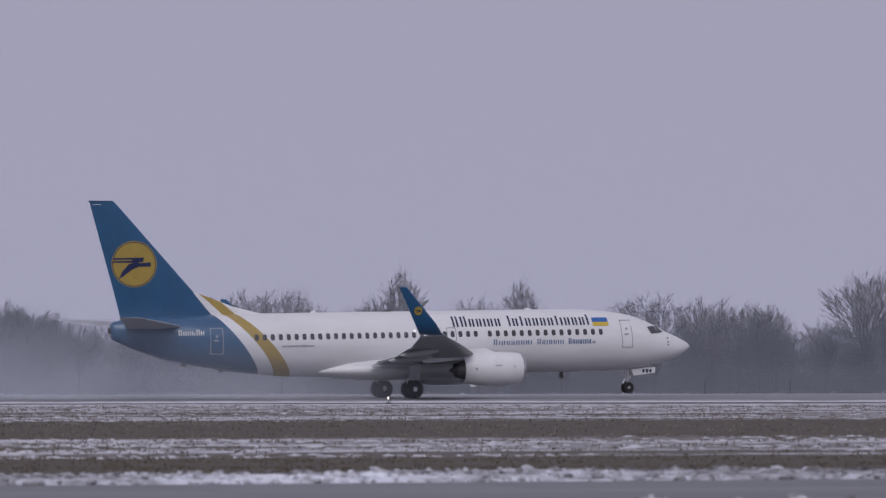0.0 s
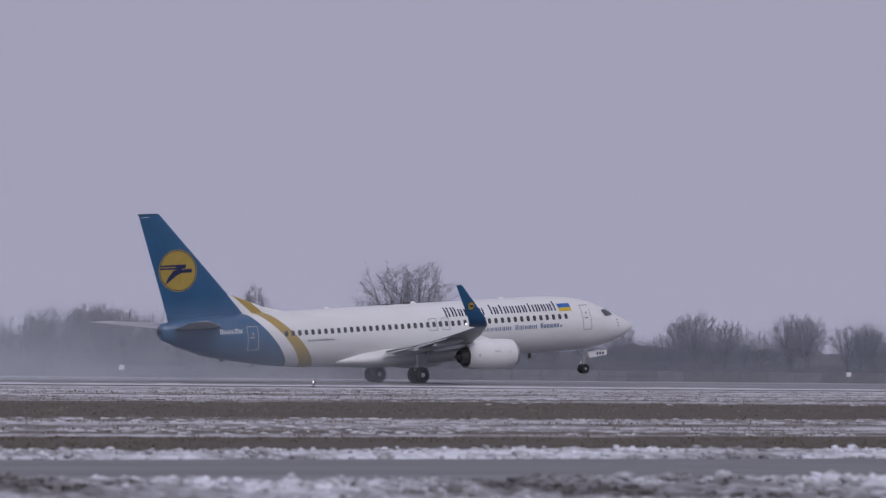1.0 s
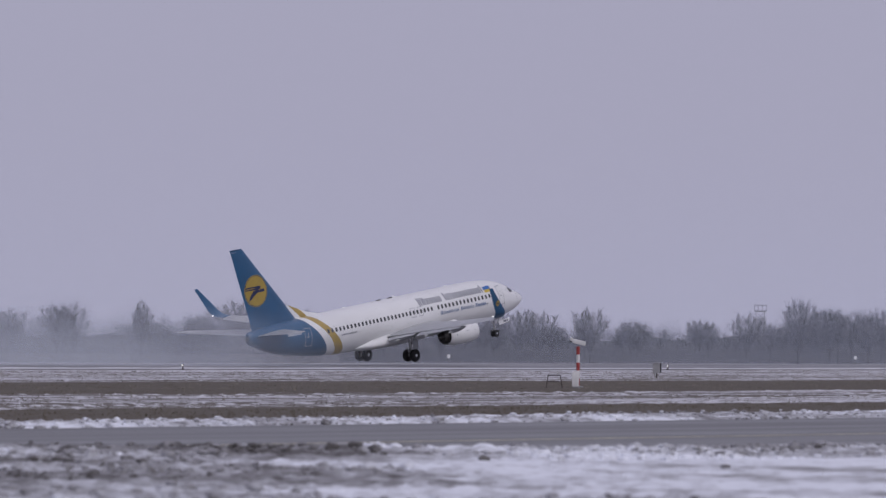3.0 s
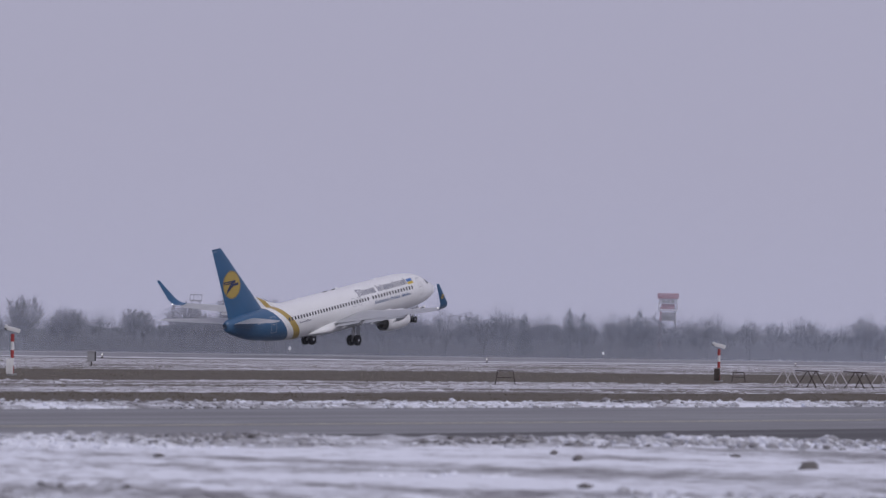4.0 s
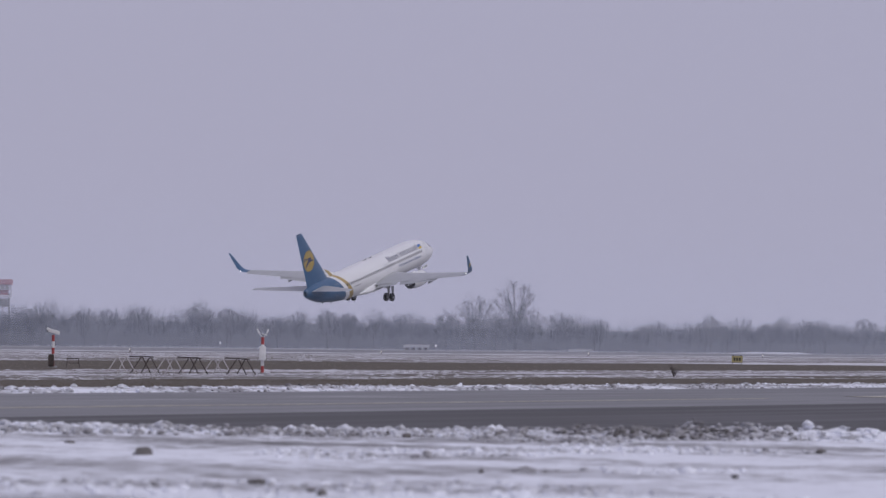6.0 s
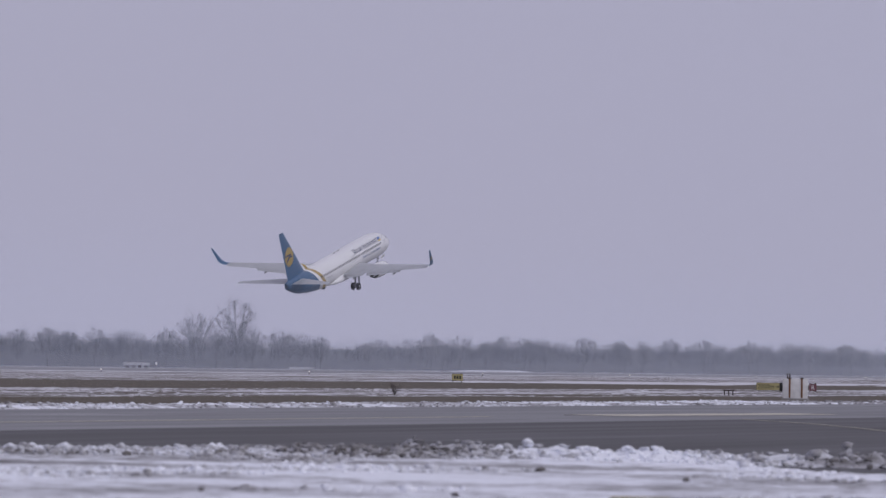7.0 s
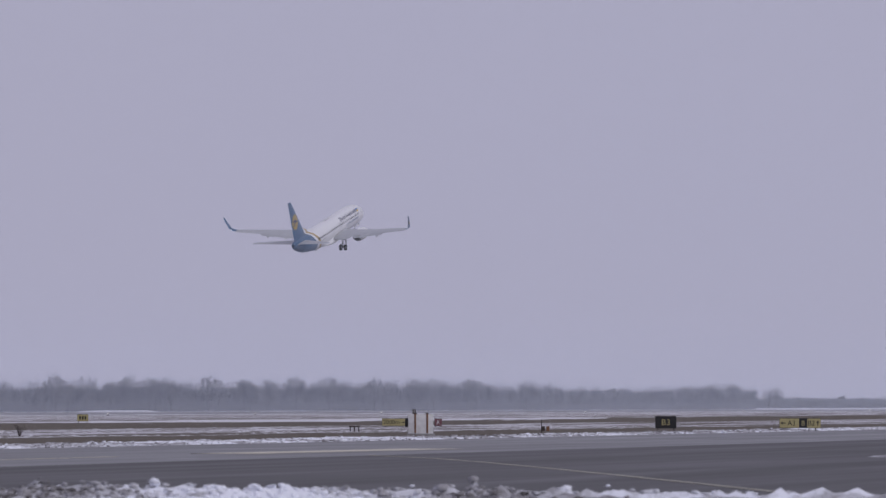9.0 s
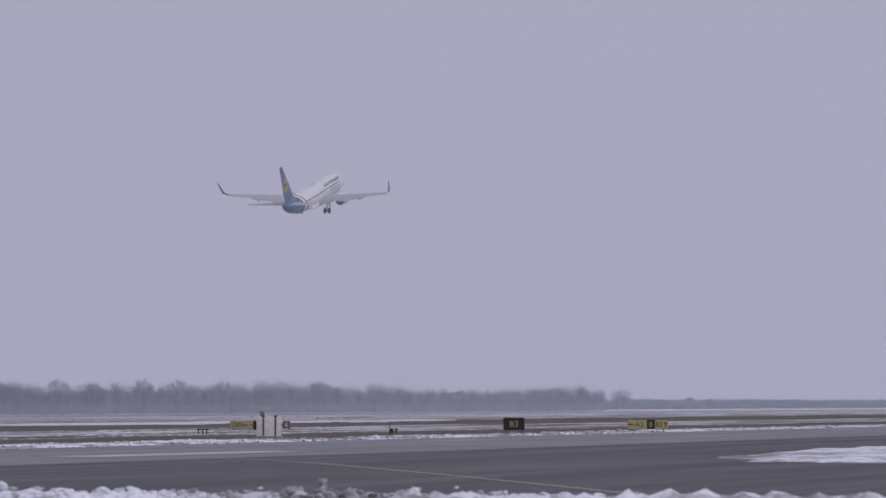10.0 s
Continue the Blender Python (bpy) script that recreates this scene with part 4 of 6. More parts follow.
        part("registration", bm, MAT_SIGNWHITE, body, "white registration shown as bars", False)
        bm = bmesh.new()
        word(bm, -8.1, -6.0, 3.30, 0.14, s, 11, True)
        part("type_marking", bm, MAT_NAVY, body, "small dark type marking shown as bars", False)
        bm = bmesh.new()
        decal(bm, 12.66, 13.75, 4.56, 4.84, s, 0.013, 0, 3, 3)
        flag = part("flag", bm, MAT_FLAGBLUE, body, "painted flag, blue over yellow", False)
        bm = bmesh.new()
        decal(bm, 12.66, 13.75, 4.31, 4.56, s, 0.013, 0, 3, 3)
        part("flag_stripe", bm, MAT_FLAGYEL, flag, "yellow lower stripe of the flag", False)
        for z in (3.46, 3.22, 3.04):
            bm = bmesh.new()
            rounded_decal(bm, 18.05, z, 0.16, 0.07, s, 0.02, 3.0, 10)
            part("probe", bm, MAT_HOT, body, "small dark nose probe", False)
        bm = bmesh.new()
        decal(bm, 12.52, 12.72, 3.2, 3.36, s, 0.013)
        part("service_panel", bm, MAT_LINE, body, "small grey service panel", False)
        # cockpit windows
        for quad in (((16.55, 4.20), (16.78, 3.76), (17.34, 3.78), (17.20, 4.26)), ((17.24, 4.24), (17.38, 3.78), (17.86, 3.86), (17.46, 4.20))):
            bm = bmesh.new()
            n = 4
            rows2 = []
            for j in range(n + 1):
                v = j / n
                a = Vector(quad[0]).lerp(Vector(quad[1]), v)
                b = Vector(quad[3]).lerp(Vector(quad[2]), v)
                rows2.append([bm.verts.new(skin(a.x + (b.x - a.x) * i / n, min(a.y + (b.y - a.y) * i / n, section(a.x + (b.x - a.x) * i / n)[1] - 0.04), s, 0.02)) for i in range(n + 1)])
            for p, q in zip(rows2, rows2[1:]):
                for i in range(n):
                    bm.faces.new((p[i], p[i + 1], q[i + 1], q[i]))
            part("cockpit_window", bm, MAT_GLASS, body, "dark cockpit side window")
    bm = bmesh.new()
    block(bm, 10.95, 11.2, -0.03, 0.03, 1.05, 1.45, 0.01, None)
    part("blade_antenna", bm, MAT_HOT, body, "dark belly blade antenna")
    for x, h in ((1.6, 0.16), (8.9, 0.10), (-5.4, 0.12)):
        bm = bmesh.new()
        loft(bm, [aerofoil((x + 0.3, 0, 5.40), (x - 0.2, 0, 5.40), 0.05, Vector((0, 1, 0))), aerofoil((x + 0.05, 0, 5.42 + h), (x - 0.2, 0, 5.42 + h), 0.02, Vector((0, 1, 0)))])
        part("blade_antenna", bm, MAT_WHITE, body, "white roof blade antenna")
    for x in (-0.6, 1.0):
        bm = bmesh.new()
        turned(bm, [(x - 0.4, 0.02), (x - 0.25, 0.13), (x + 0.2, 0.17), (x + 0.45, 0.02)], "x", 14, (0, 0, 5.36))
        part("roof_fairing", bm, MAT_HOT, body, "small dark roof fairing")
    # undercarriage
    mains = []
    nose = build_gear(jet, "nose_gear", (15.6, 0, 0.0), 0.345, 0.20, 0.20, 1.55, 0.09, "nose undercarriage with two small wheels")
    for s in (-1, 1):
        bm = bmesh.new()
        vs = [(0.08, s * 0.42, 1.50), (0.26, s * 0.44, 1.10), (1.72, s * 0.44, 1.26), (1.76, s * 0.42, 1.62)]
        loft(bm, [[Vector(v) for v in vs], [Vector(v) + Vector((0, s * 0.03, 0)) for v in vs]])
        door = part("gear_door", bm, MAT_WHITE, nose, "white open nose gear door with bar marking", False)
        bm = bmesh.new()
        for k in range(3):
            x = 0.85 + 0.24 * k
            bm.faces.new([bm.verts.new(p) for p in ((x, s * 0.478, 1.28), (x + 0.15, s * 0.478, 1.29), (x + 0.16, s * 0.478, 1.49), (x + 0.01, s * 0.478, 1.48))])
        part("door_marking", bm, MAT_NAVY, door, "dark marking bars", False)
        main = build_gear(jet, "main_gear", (0, s * 2.86, 0.0), 0.56, 0.40, 0.43, 2.25, 0.15, "main undercarriage leg with two large wheels")
        bm = bmesh.new()
        block(bm, -0.35, 0.35, s * 0.62 - 0.02, s * 0.62 + 0.02, 1.15, 2.1, 0.01)
        part("gear_door", bm, MAT_GREY, main, "grey strut door")
        mains.append(main)
    return jet, nose, mains, wings


MAT_FLAGBLUE = plain("flag_blue", (0.03, 0.14, 0.42), 0.4)
MAT_FLAGYEL = plain("flag_yellow", (0.62, 0.45, 0.05), 0.4)
airliner, nose_gear, main_gears, wings = build_airliner()
JET_ROWS = [  # seconds, distance along the runway, height, pitch
    (0, 101.1, 0.0, 1.10), (0.5, 137.66, 0.0, 2.20), (1, 176.77, 0.0, 3.80), (1.5, 216.22, 0.0, 4.92), (2, 256.15, 0.03, 6.25),
    (2.2, 272.01, 0.10, 6.6), (3.3, 360.84, 0.92, 9.24), (3.5, 377.12, 1.12, 9.44), (4, 418.00, 1.55, 9.45), (4.5, 459.10, 2.56, 9.79),
    (5, 500.38, 3.64, 10.33), (5.2, 516.94, 4.21, 10.6), (6.3, 608.41, 8.42, 13.37), (6.5, 625.10, 9.49, 13.84), (7, 666.87, 12.55, 14.26),
    (7.5, 708.70, 16.21, 14.7), (8, 750.55, 20.52, 14.61), (8.5, 792.40, 24.85, 14.5), (9, 834.21, 29.68, 13.95), (9.5, 875.96, 34.77, 13.7),
    (10, 917.61, 39.99, 12.9)]


# ---------- bare winter trees beyond the runway ----------
def bare_tree(name, seed, tall, wide, low, limbs, bark, twig_mat, label, fine=10):
    """A leafless tree: rising limbs that fan out from a low fork into a rounded crown of fine twigs."""
    rng = random.Random(seed)
    tree = thing(name, label, "tree", pose(0, -3000 - 40 * seed, 0), "trees behind the runway")
    bm = bmesh.new()
    verts, faces = [], []
    mid, half = Vector((0, 0, tall * (1 + low) / 2)), Vector((tall * wide, tall * wide, tall * (1 - low) / 2))

    def blade(p, q, r):
        side = (q - p).orthogonal().normalized() * r
        i = len(verts)
        verts.extend((tuple(p - side), tuple(p + side), tuple(q)))
        faces.append((i, i + 1, i + 2))

    def reach(d):
        return 0.86 + 0.42 * noise.noise(d.normalized() * 2.3 + Vector((3.7 * seed, 0, 0)))

    def kept(p):
        """Draws a twig's tip back into the crown's uneven round outline."""
        d = p - mid
        k = math.sqrt((d.x / half.x) ** 2 + (d.y / half.y) ** 2 + (d.z / half.z) ** 2)
        lim = reach(d) * rng.uniform(0.72, 1.06)
        return p if k < lim else mid + d * lim / k

    fork = tall * rng.uniform(0.16, 0.26)
    rod(bm, (0, 0, -0.1), (0.1, 0, fork), tall * 0.022, tall * 0.017, 7)
    for i in range(limbs):
        az, out = 2.4 * i + rng.uniform(-0.4, 0.4), math.sqrt((i + 0.5) / limbs)
        top = mid + Vector((math.cos(az) * out * half.x, math.sin(az) * out * half.y, half.z * (math.sqrt(max(0, 1 - out * out)) - 0.25 * out * rng.random())))
        top = mid + (top - mid) * min(1.0, reach(top - mid))
        root = Vector((0.05, 0, fork * rng.uniform(0.7, 1.0)))
        bend = root.lerp(top, 0.45) + Vector((-0.10 * (top.x), -0.10 * top.y, 0.12 * tall * out))
        pts = [root.lerp(bend, s).lerp(bend.lerp(top, s), s) + Vector((rng.gauss(0, 0.08), rng.gauss(0, 0.08), 0)) for s in (0, 0.25, 0.5, 0.75, 0.95)]
        r = tall * 0.0075
        for k in range(4):
            rod(bm, pts[k], pts[k + 1], r * (1 - 0.23 * k), r * (1 - 0.23 * (k + 1)), 3)
        for sub in range(12):
            g = 0.9 + 3.1 * (sub + rng.random()) / 12
            k = min(3, int(g))
            c = pts[k].lerp(pts[k + 1], g - k)
            w = (pts[k + 1] - pts[k]).normalized()
            w = (w + 0.5 * (c - mid).normalized() + Vector((rng.gauss(0, 0.42), rng.gauss(0, 0.42), rng.gauss(0.08, 0.25)))).normalized()
            d = kept(c + w * tall * rng.uniform(0.10, 0.24))
            blade(c, d, 0.027)
            for _ in range(fine):
                e = c.lerp(d, rng.uniform(0.15, 1.0))
                t = (w + Vector((rng.gauss(0, 0.45), rng.gauss(0, 0.45), rng.gauss(0.10, 0.28)))).normalized()
                blade(e, kept(e + t * tall * rng.uniform(0.035, 0.10)), 0.0215)
    # the fine twigs that close the crown's round outline
    for _ in range(62 * fine):
        d = Vector((rng.gauss(0, 1), rng.gauss(0, 1), rng.gauss(0.25, 1))).normalized()
        q = reach(d) * rng.uniform(0.45, 0.96) ** 0.6
        p = mid + Vector((d.x * half.x, d.y * half.y, d.z * half.z)) * q
        t = (Vector((d.x, d.y, d.z * 0.6 + 0.55)) + Vector((rng.gauss(0, 0.35), rng.gauss(0, 0.35), rng.gauss(0, 0.25)))).normalized()
        blade(p, p + t * tall * rng.uniform(0.03, 0.075), 0.019)
    part("trunk", bm, bark, tree, "grey bare trunk and limbs")
    stuff_mesh("crown", verts, faces, twig_mat, "fine leafless twigs", "", False, tree)
    return tree


def pine_tree(name, seed, tall, label):
    rng = random.Random(seed)
    tree = thing(name, label, "tree", pose(0, -3000 - 40 * seed, 0), "trees behind the runway")
    bm = bmesh.new()
    rod(bm, (0, 0, -0.1), (0, 0, tall * 0.98), tall * 0.018, 0.03, 7)
    part("trunk", bm, MAT_BARK, tree, "grey straight trunk")
    verts, faces = [], []
    for _ in range(3600):
        h = 1 - 0.9 * math.sqrt(rng.random())
        r = (1.04 - h) ** 0.62 * tall * 0.25 * rng.uniform(0.45, 1.0) * (0.82 + 0.25 * math.sin(h * 34))
        a = rng.uniform(0, 6.28)
        c = Vector((r * math.cos(a), r * math.sin(a), h * tall - r * 0.25))
        w = Vector((math.cos(a + rng.uniform(-0.6, 0.6)), math.sin(a), rng.uniform(-0.5, 0.2))).normalized()
        s, i = w.cross(Vector((0, 0, 1))).normalized() * 0.14, len(verts)
        verts += [tuple(c - s), tuple(c + s), tuple(c + w * rng.uniform(0.5, 1.0))]
        faces.append((i, i + 1, i + 2))
    stuff_mesh("crown", verts, faces, MAT_PINE, "dark needled boughs", "", False, tree)
    return tree


KINDS = [bare_tree("tree", 1, 12, 0.48, 0.14, 26, MAT_BARK, MAT_TWIG, "bare broad-crowned tree with grey twigs"),
         bare_tree("tree", 2, 12, 0.41, 0.14, 24, MAT_BARK, MAT_TWIG, "bare oval-crowned tree with grey twigs"),
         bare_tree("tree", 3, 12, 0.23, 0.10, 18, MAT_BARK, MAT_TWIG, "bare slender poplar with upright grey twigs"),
         bare_tree("tree", 4, 12, 0.34, 0.06, 22, MAT_BARK, MAT_TWIG, "bare upright tree with grey twigs"),
         pine_tree("tree", 5, 12, "dark pine with dull needles")]
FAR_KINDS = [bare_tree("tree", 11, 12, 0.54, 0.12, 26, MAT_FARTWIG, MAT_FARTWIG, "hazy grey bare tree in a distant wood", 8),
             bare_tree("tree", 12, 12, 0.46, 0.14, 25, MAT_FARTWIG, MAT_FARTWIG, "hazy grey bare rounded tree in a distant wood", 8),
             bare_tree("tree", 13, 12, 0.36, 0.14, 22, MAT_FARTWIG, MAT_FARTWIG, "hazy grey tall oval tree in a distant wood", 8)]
rng = random.Random(77)
used = set()


def plant(kinds, i, x, y, tall):
    """Sets the first of its kind where it stands, and copies after that."""
    ob = kinds[i]
    m = pose(x, y, dip(y) - 0.05, 0, 0, rng.uniform(0, 360)) @ Matrix.Diagonal((tall / 12, tall / 12, tall / 12, 1))
    if ob.name not in used:
        used.add(ob.name)
        ob.matrix_basis = m
        return ob
    src = ob.scale.copy()
    ob_m = m @ Matrix.Diagonal((1 / src[0], 1 / src[1], 1 / src[2], 1))
    return copy_thing(ob, ob_m)


WOOD_END = 4.02  # the line where the wood stops


def wood_height(x):
    """How high the closed mass of the wood reaches along the runway."""
    return float(np.interp(x, [100, 375, 400, 450, 475, 800, 980, 1300, 1480, 1800, 2200, 2320, 2450, 2530, 2700, 2880, 2920, 3600, 4600], [9.2, 8.8, 7.6, 7.6, 8.4, 8.4, 9.6, 9.8, 9.4, 10.6, 11.8, 9.0, 9.0, 11.8, 12.2, 9.0, 6.5, 8.5, 8]))


def at_bearing(bearing, y):
    return y * math.tan(radians(bearing)), y


# bearing from the camera, metres tall, kind: the trees that stand out of the wood
STAND_A = [(14.45, 12.0, 1), (14.78, 12.4, 3), (15.02, 11.6, 1), (15.3, 10.6, 3), (15.65, 9.8, 1), (17.63, 13.5, 0), (18.03, 13.9, 1), (18.33, 12.4, 3), (19.15, 13.2, 1), (19.44, 16.1, 2), (20.36, 12.9, 3), (20.83, 15.1, 2), (21.33, 10.5, 3), (22.12, 12.9, 0), (22.42, 13.4, 0), (23.02, 12.9, 0), (23.42, 12.5, 1), (23.75, 12.6, 3), (24.02, 9.2, 3), (24.89, 16.6, 1), (25.22, 17.2, 1), (25.88, 16.3, 1), (26.28, 16.9, 1), (27.46, 10.4, 1), (27.76, 9.9, 3), (27.99, 10.5, 0), (29.05, 9.6, 3), (29.48, 8.8, 0), (29.91, 13.3, 2), (30.77, 9.3, 4), (31.55, 17.7, 1), (31.82, 17.9, 1), (34.75, 7.5, 0)]
STAND_B = [(35.10, 10.9, 1), (35.88, 7.9, 2), (36.21, 7.8, 3), (36.88, 9.3, 1), (37.14, 9.6, 3), (39.34, 11.0, 3), (39.61, 11.8, 0), (40.04, 10.0, 1), (40.34, 10.2, 1), (40.81, 12.0, 1), (41.97, 11.0, 3), (42.35, 12.9, 2), (42.83, 14.2, 3), (43.07, 14.1, 3), (45.60, 10.6, 1), (45.80, 11.4, 3), (46.87, 9.0, 2), (47.12, 9.3, 3), (47.50, 10.8, 3), (47.76, 11.9, 1), (48.15, 12.0, 3), (48.35, 9.6, 1), (48.85, 8.1, 0), (49.16, 8.5, 3), (54.34, 14.3, 3), (54.71, 12.2, 1), (55.07, 12.3, 2), (56.04, 9.9, 0), (56.83, 10.4, 0), (57.76, 10.4, 4), (58.28, 11.6, 4), (58.46, 10.8, 4), (59.11, 12.2, 4)]
for bearing, tall, kind in STAND_A + STAND_B:
    x, y = at_bearing(bearing, rng.uniform(632, 655))
    plant(KINDS, kind, x, y, tall * 1.12)
x = 120.0
while x < 1020:
    plant(KINDS, rng.choice((0, 1, 1, 2, 3, 3)), x, rng.uniform(625, 690), wood_height(x) * rng.uniform(1.0, 1.5))
    x += rng.uniform(3.8, 6.6)
STAND_D = [(54.34, 14.4, 2), (54.67, 11.8, 1), (55.10, 12.0, 1), (55.30, 12.5, 2), (59.92, 11.9, 1), (60.42, 10.7, 1), (61.22, 8.9, 0), (61.74, 13.0, 1), (62.14, 11.0, 1), (62.69, 8.9, 1), (62.93, 10.7, 0), (63.83, 12.4, 2), (64.28, 11.5, 0), (65.03, 17.6, 1), (65.50, 22.8, 2), (66.00, 12.9, 1), (64.68, 12.2, 1), (65.26, 12.0, 1), (65.68, 13.4, 1), (66.25, 12.2, 0)]
STAND_E = [(66.49, 11.0, 2), (67.79, 13.2, 1), (68.13, 12.6, 0), (68.63, 13.4, 1), (68.89, 12.4, 0), (69.09, 13.1, 1), (69.59, 13.3, 0), (70.28, 13.2, 1), (70.61, 14.2, 1), (71.01, 13.9, 0), (71.54, 13.8, 1), (71.98, 14.4, 1), (72.24, 14.1, 2), (72.74, 13.7, 1), (73.34, 14.2, 0), (73.71, 10.9, 1)]
for bearing, tall, kind in STAND_D + STAND_E:
    x, y = at_bearing(bearing, rng.uniform(640, 665))
    plant(FAR_KINDS, kind, x, y, tall * 1.10)


def far_trees():
    """The trees of the distant wood that cannot be told apart, grown into one mass."""
    shapes = []
    for kind in FAR_KINDS:
        for ob in kind.children:
            co = np.empty(3 * len(ob.data.vertices))
            ob.data.vertices.foreach_get("co", co)
            shapes.append((kind, co.reshape(-1, 3), [tuple(p.vertices) for p in ob.data.polygons]))
    verts, faces, x = [], [], 990.0
    while x < 2700:
        kind, y, k = rng.choice(FAR_KINDS), rng.uniform(645, 700), wood_height(x) * rng.uniform(1.0, 1.35) / 12
        a = rng.uniform(0, 6.28)
        turn = np.array([[math.cos(a), math.sin(a), 0], [-math.sin(a), math.cos(a), 0], [0, 0, 1]])
        for own, co, polys in shapes:
            if own is kind:
                base = len(verts)
                verts.extend((co @ turn * k + (x, y, dip(y) - 0.05)).tolist())
                faces.extend([tuple(base + q for q in p) for p in polys])
        x += rng.uniform(12, 21)
    return stuff_mesh("far_trees", verts, faces, MAT_FARTWIG, "hazy grey crowns of a distant leafless wood", "woods")


far_trees()


def brush(name, x0, x1, y0, y1, count, lo, hi, width, material, label, seed):
    """A thicket: upright stems of uneven height, with side twigs."""
    rng = random.Random(seed)
    verts, faces = [], []
    for _ in range(count):
        x, y = rng.uniform(x0, x1), rng.uniform(y0, y1)
        if x0 < 2000 and x > WOOD_END * y:
            continue
        wave = 0.74 + 0.75 * noise.noise(Vector((x * 0.035, y * 0.01, seed))) + 0.25 * noise.noise(Vector((x * 0.15, 0, seed)))
        h = max(0.8, rng.uniform(lo, hi) * wave * wood_height(x) * 1.25)
        z, w, i = dip(y) - 0.1, width * rng.uniform(0.6, 1.3), len(verts)
        lean = rng.gauss(0, 0.10) * h
        verts += [(x - w, y, z), (x + w, y, z), (x + lean, y + rng.gauss(0, 0.3), z + h)]
        faces.append((i, i + 1, i + 2))
        for _ in range(4):
            s = rng.uniform(0.2, 0.95)
            px, pz = x + lean * s, z + h * s
            q = rng.choice((-1, 1)) * rng.uniform(0.05, 0.13) * h
            i = len(verts)
            verts += [(px, y, pz - width * 0.5), (px, y, pz + width * 0.5), (px + q, y + rng.gauss(0, 0.3), pz + abs(q) * rng.uniform(1.2, 2.6))]
            faces.append((i, i + 1, i + 2))
    return stuff_mesh(name, verts, faces, material, label, "brush")


def thicket(name, x0, x1, y0, y1, count, lo, hi, half, material, label, seed):
    """The closed mass of a leafless wood: many rounded twig crowns grown into one another."""
    rng = random.Random(seed)
    verts, faces = [], []
    for _ in range(count):
        x, y = rng.uniform(x0, x1), rng.uniform(y0, y1)
        if x0 < 2000 and x > WOOD_END * y:
            continue
        h = rng.uniform(lo, hi) * wood_height(x) * (1 + 0.42 * noise.noise(Vector((x * 0.03, 0, seed))))
        rad, z = h * rng.uniform(0.26, 0.38), dip(y) - 0.1
        i = len(verts)
        verts += [(x - 0.07, y, z), (x + 0.07, y, z), (x + rng.gauss(0, 0.3), y, z + h * 0.8)]
        faces.append((i, i + 1, i + 2))
        mid = Vector((x, y, z + h * 0.55))
        for _ in range(230 if half < 0.08 else 150):
            d = Vector((rng.gauss(0, 1), rng.gauss(0, 1), rng.gauss(0.1, 1))).normalized()
            flat = Vector((rad, rad, h * 0.42))
            c = mid + Vector([d[k] * flat[k] for k in range(3)]) * rng.uniform(0.05, 0.75)
            d = (Vector((0.55 * d.x, 0.55 * d.y, abs(d.z) * 0.6 + 0.5)) + Vector((rng.gauss(0, 0.2), rng.gauss(0, 0.2), rng.gauss(0.1, 0.15)))).normalized()
            e = c + Vector([d[k] * flat[k] for k in range(3)]) * rng.uniform(0.25, 0.45)
            side = (e - c).orthogonal().normalized() * half * rng.uniform(0.6, 1.3)
            i = len(verts)
            verts += [tuple(c - side), tuple(c + side), tuple(e)]
            faces.append((i, i + 1, i + 2))
    return stuff_mesh(name, verts, faces, material, label, "woods")


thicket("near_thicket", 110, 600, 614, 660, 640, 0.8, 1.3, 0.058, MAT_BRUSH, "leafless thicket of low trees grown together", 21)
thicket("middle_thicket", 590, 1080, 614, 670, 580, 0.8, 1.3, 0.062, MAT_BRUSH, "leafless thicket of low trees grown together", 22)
thicket("far_thicket", 1060, 2800, 625, 690, 900, 0.75, 1.3, 0.09, MAT_FARBRUSH, "hazed wood of far trees grown together", 23)
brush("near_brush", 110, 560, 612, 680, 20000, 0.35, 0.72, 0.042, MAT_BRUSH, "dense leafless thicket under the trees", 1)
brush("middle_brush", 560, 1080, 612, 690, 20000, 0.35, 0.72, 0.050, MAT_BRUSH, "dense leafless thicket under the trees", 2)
brush("far_brush", 1060, 2880, 618, 720, 22000, 0.45, 1.0, 0.12, MAT_FARBRUSH, "hazed far thicket at the edge of the wood", 3)
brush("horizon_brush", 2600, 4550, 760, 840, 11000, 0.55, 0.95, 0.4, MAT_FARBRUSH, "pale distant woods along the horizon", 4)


def wood_bank(name, x0, x1, y, lo, hi, material, label, seed):
    """The closed depth of the wood behind its edge, with a ragged top."""
    verts, faces = [], []
    n = int((x1 - x0) / 1.6)
    for i in range(n + 1):
        x = x0 + (x1 - x0) * i / n
        h = wood_height(x) * (lo + (hi - lo) * (0.5 + 0.8 * noise.fractal(Vector((x * 0.11, 0, seed)), 0.6, 2.1, 6)))
        for dy, f in ((0, 0.0), (0.4 * noise.noise(Vector((x, 1, 0))), 0.55), (4, 1.0), (9, 0.9), (14, 0.0)):
            verts.append((x, y + dy, dip(y) - 0.2 + h * f))
    for i in range(n):
        for k in range(4):
            a = i * 5 + k
            faces.append((a, a + 5, a + 6, a + 1))
    return stuff_mesh(name, verts, faces, material, label, "woods")


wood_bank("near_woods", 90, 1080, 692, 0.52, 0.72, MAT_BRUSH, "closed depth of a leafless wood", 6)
wood_bank("far_woods", 1060, 2890, 722, 0.55, 0.9, MAT_FARBRUSH, "closed depth of a hazed far wood", 7)
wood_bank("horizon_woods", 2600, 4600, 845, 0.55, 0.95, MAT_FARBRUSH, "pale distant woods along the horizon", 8)

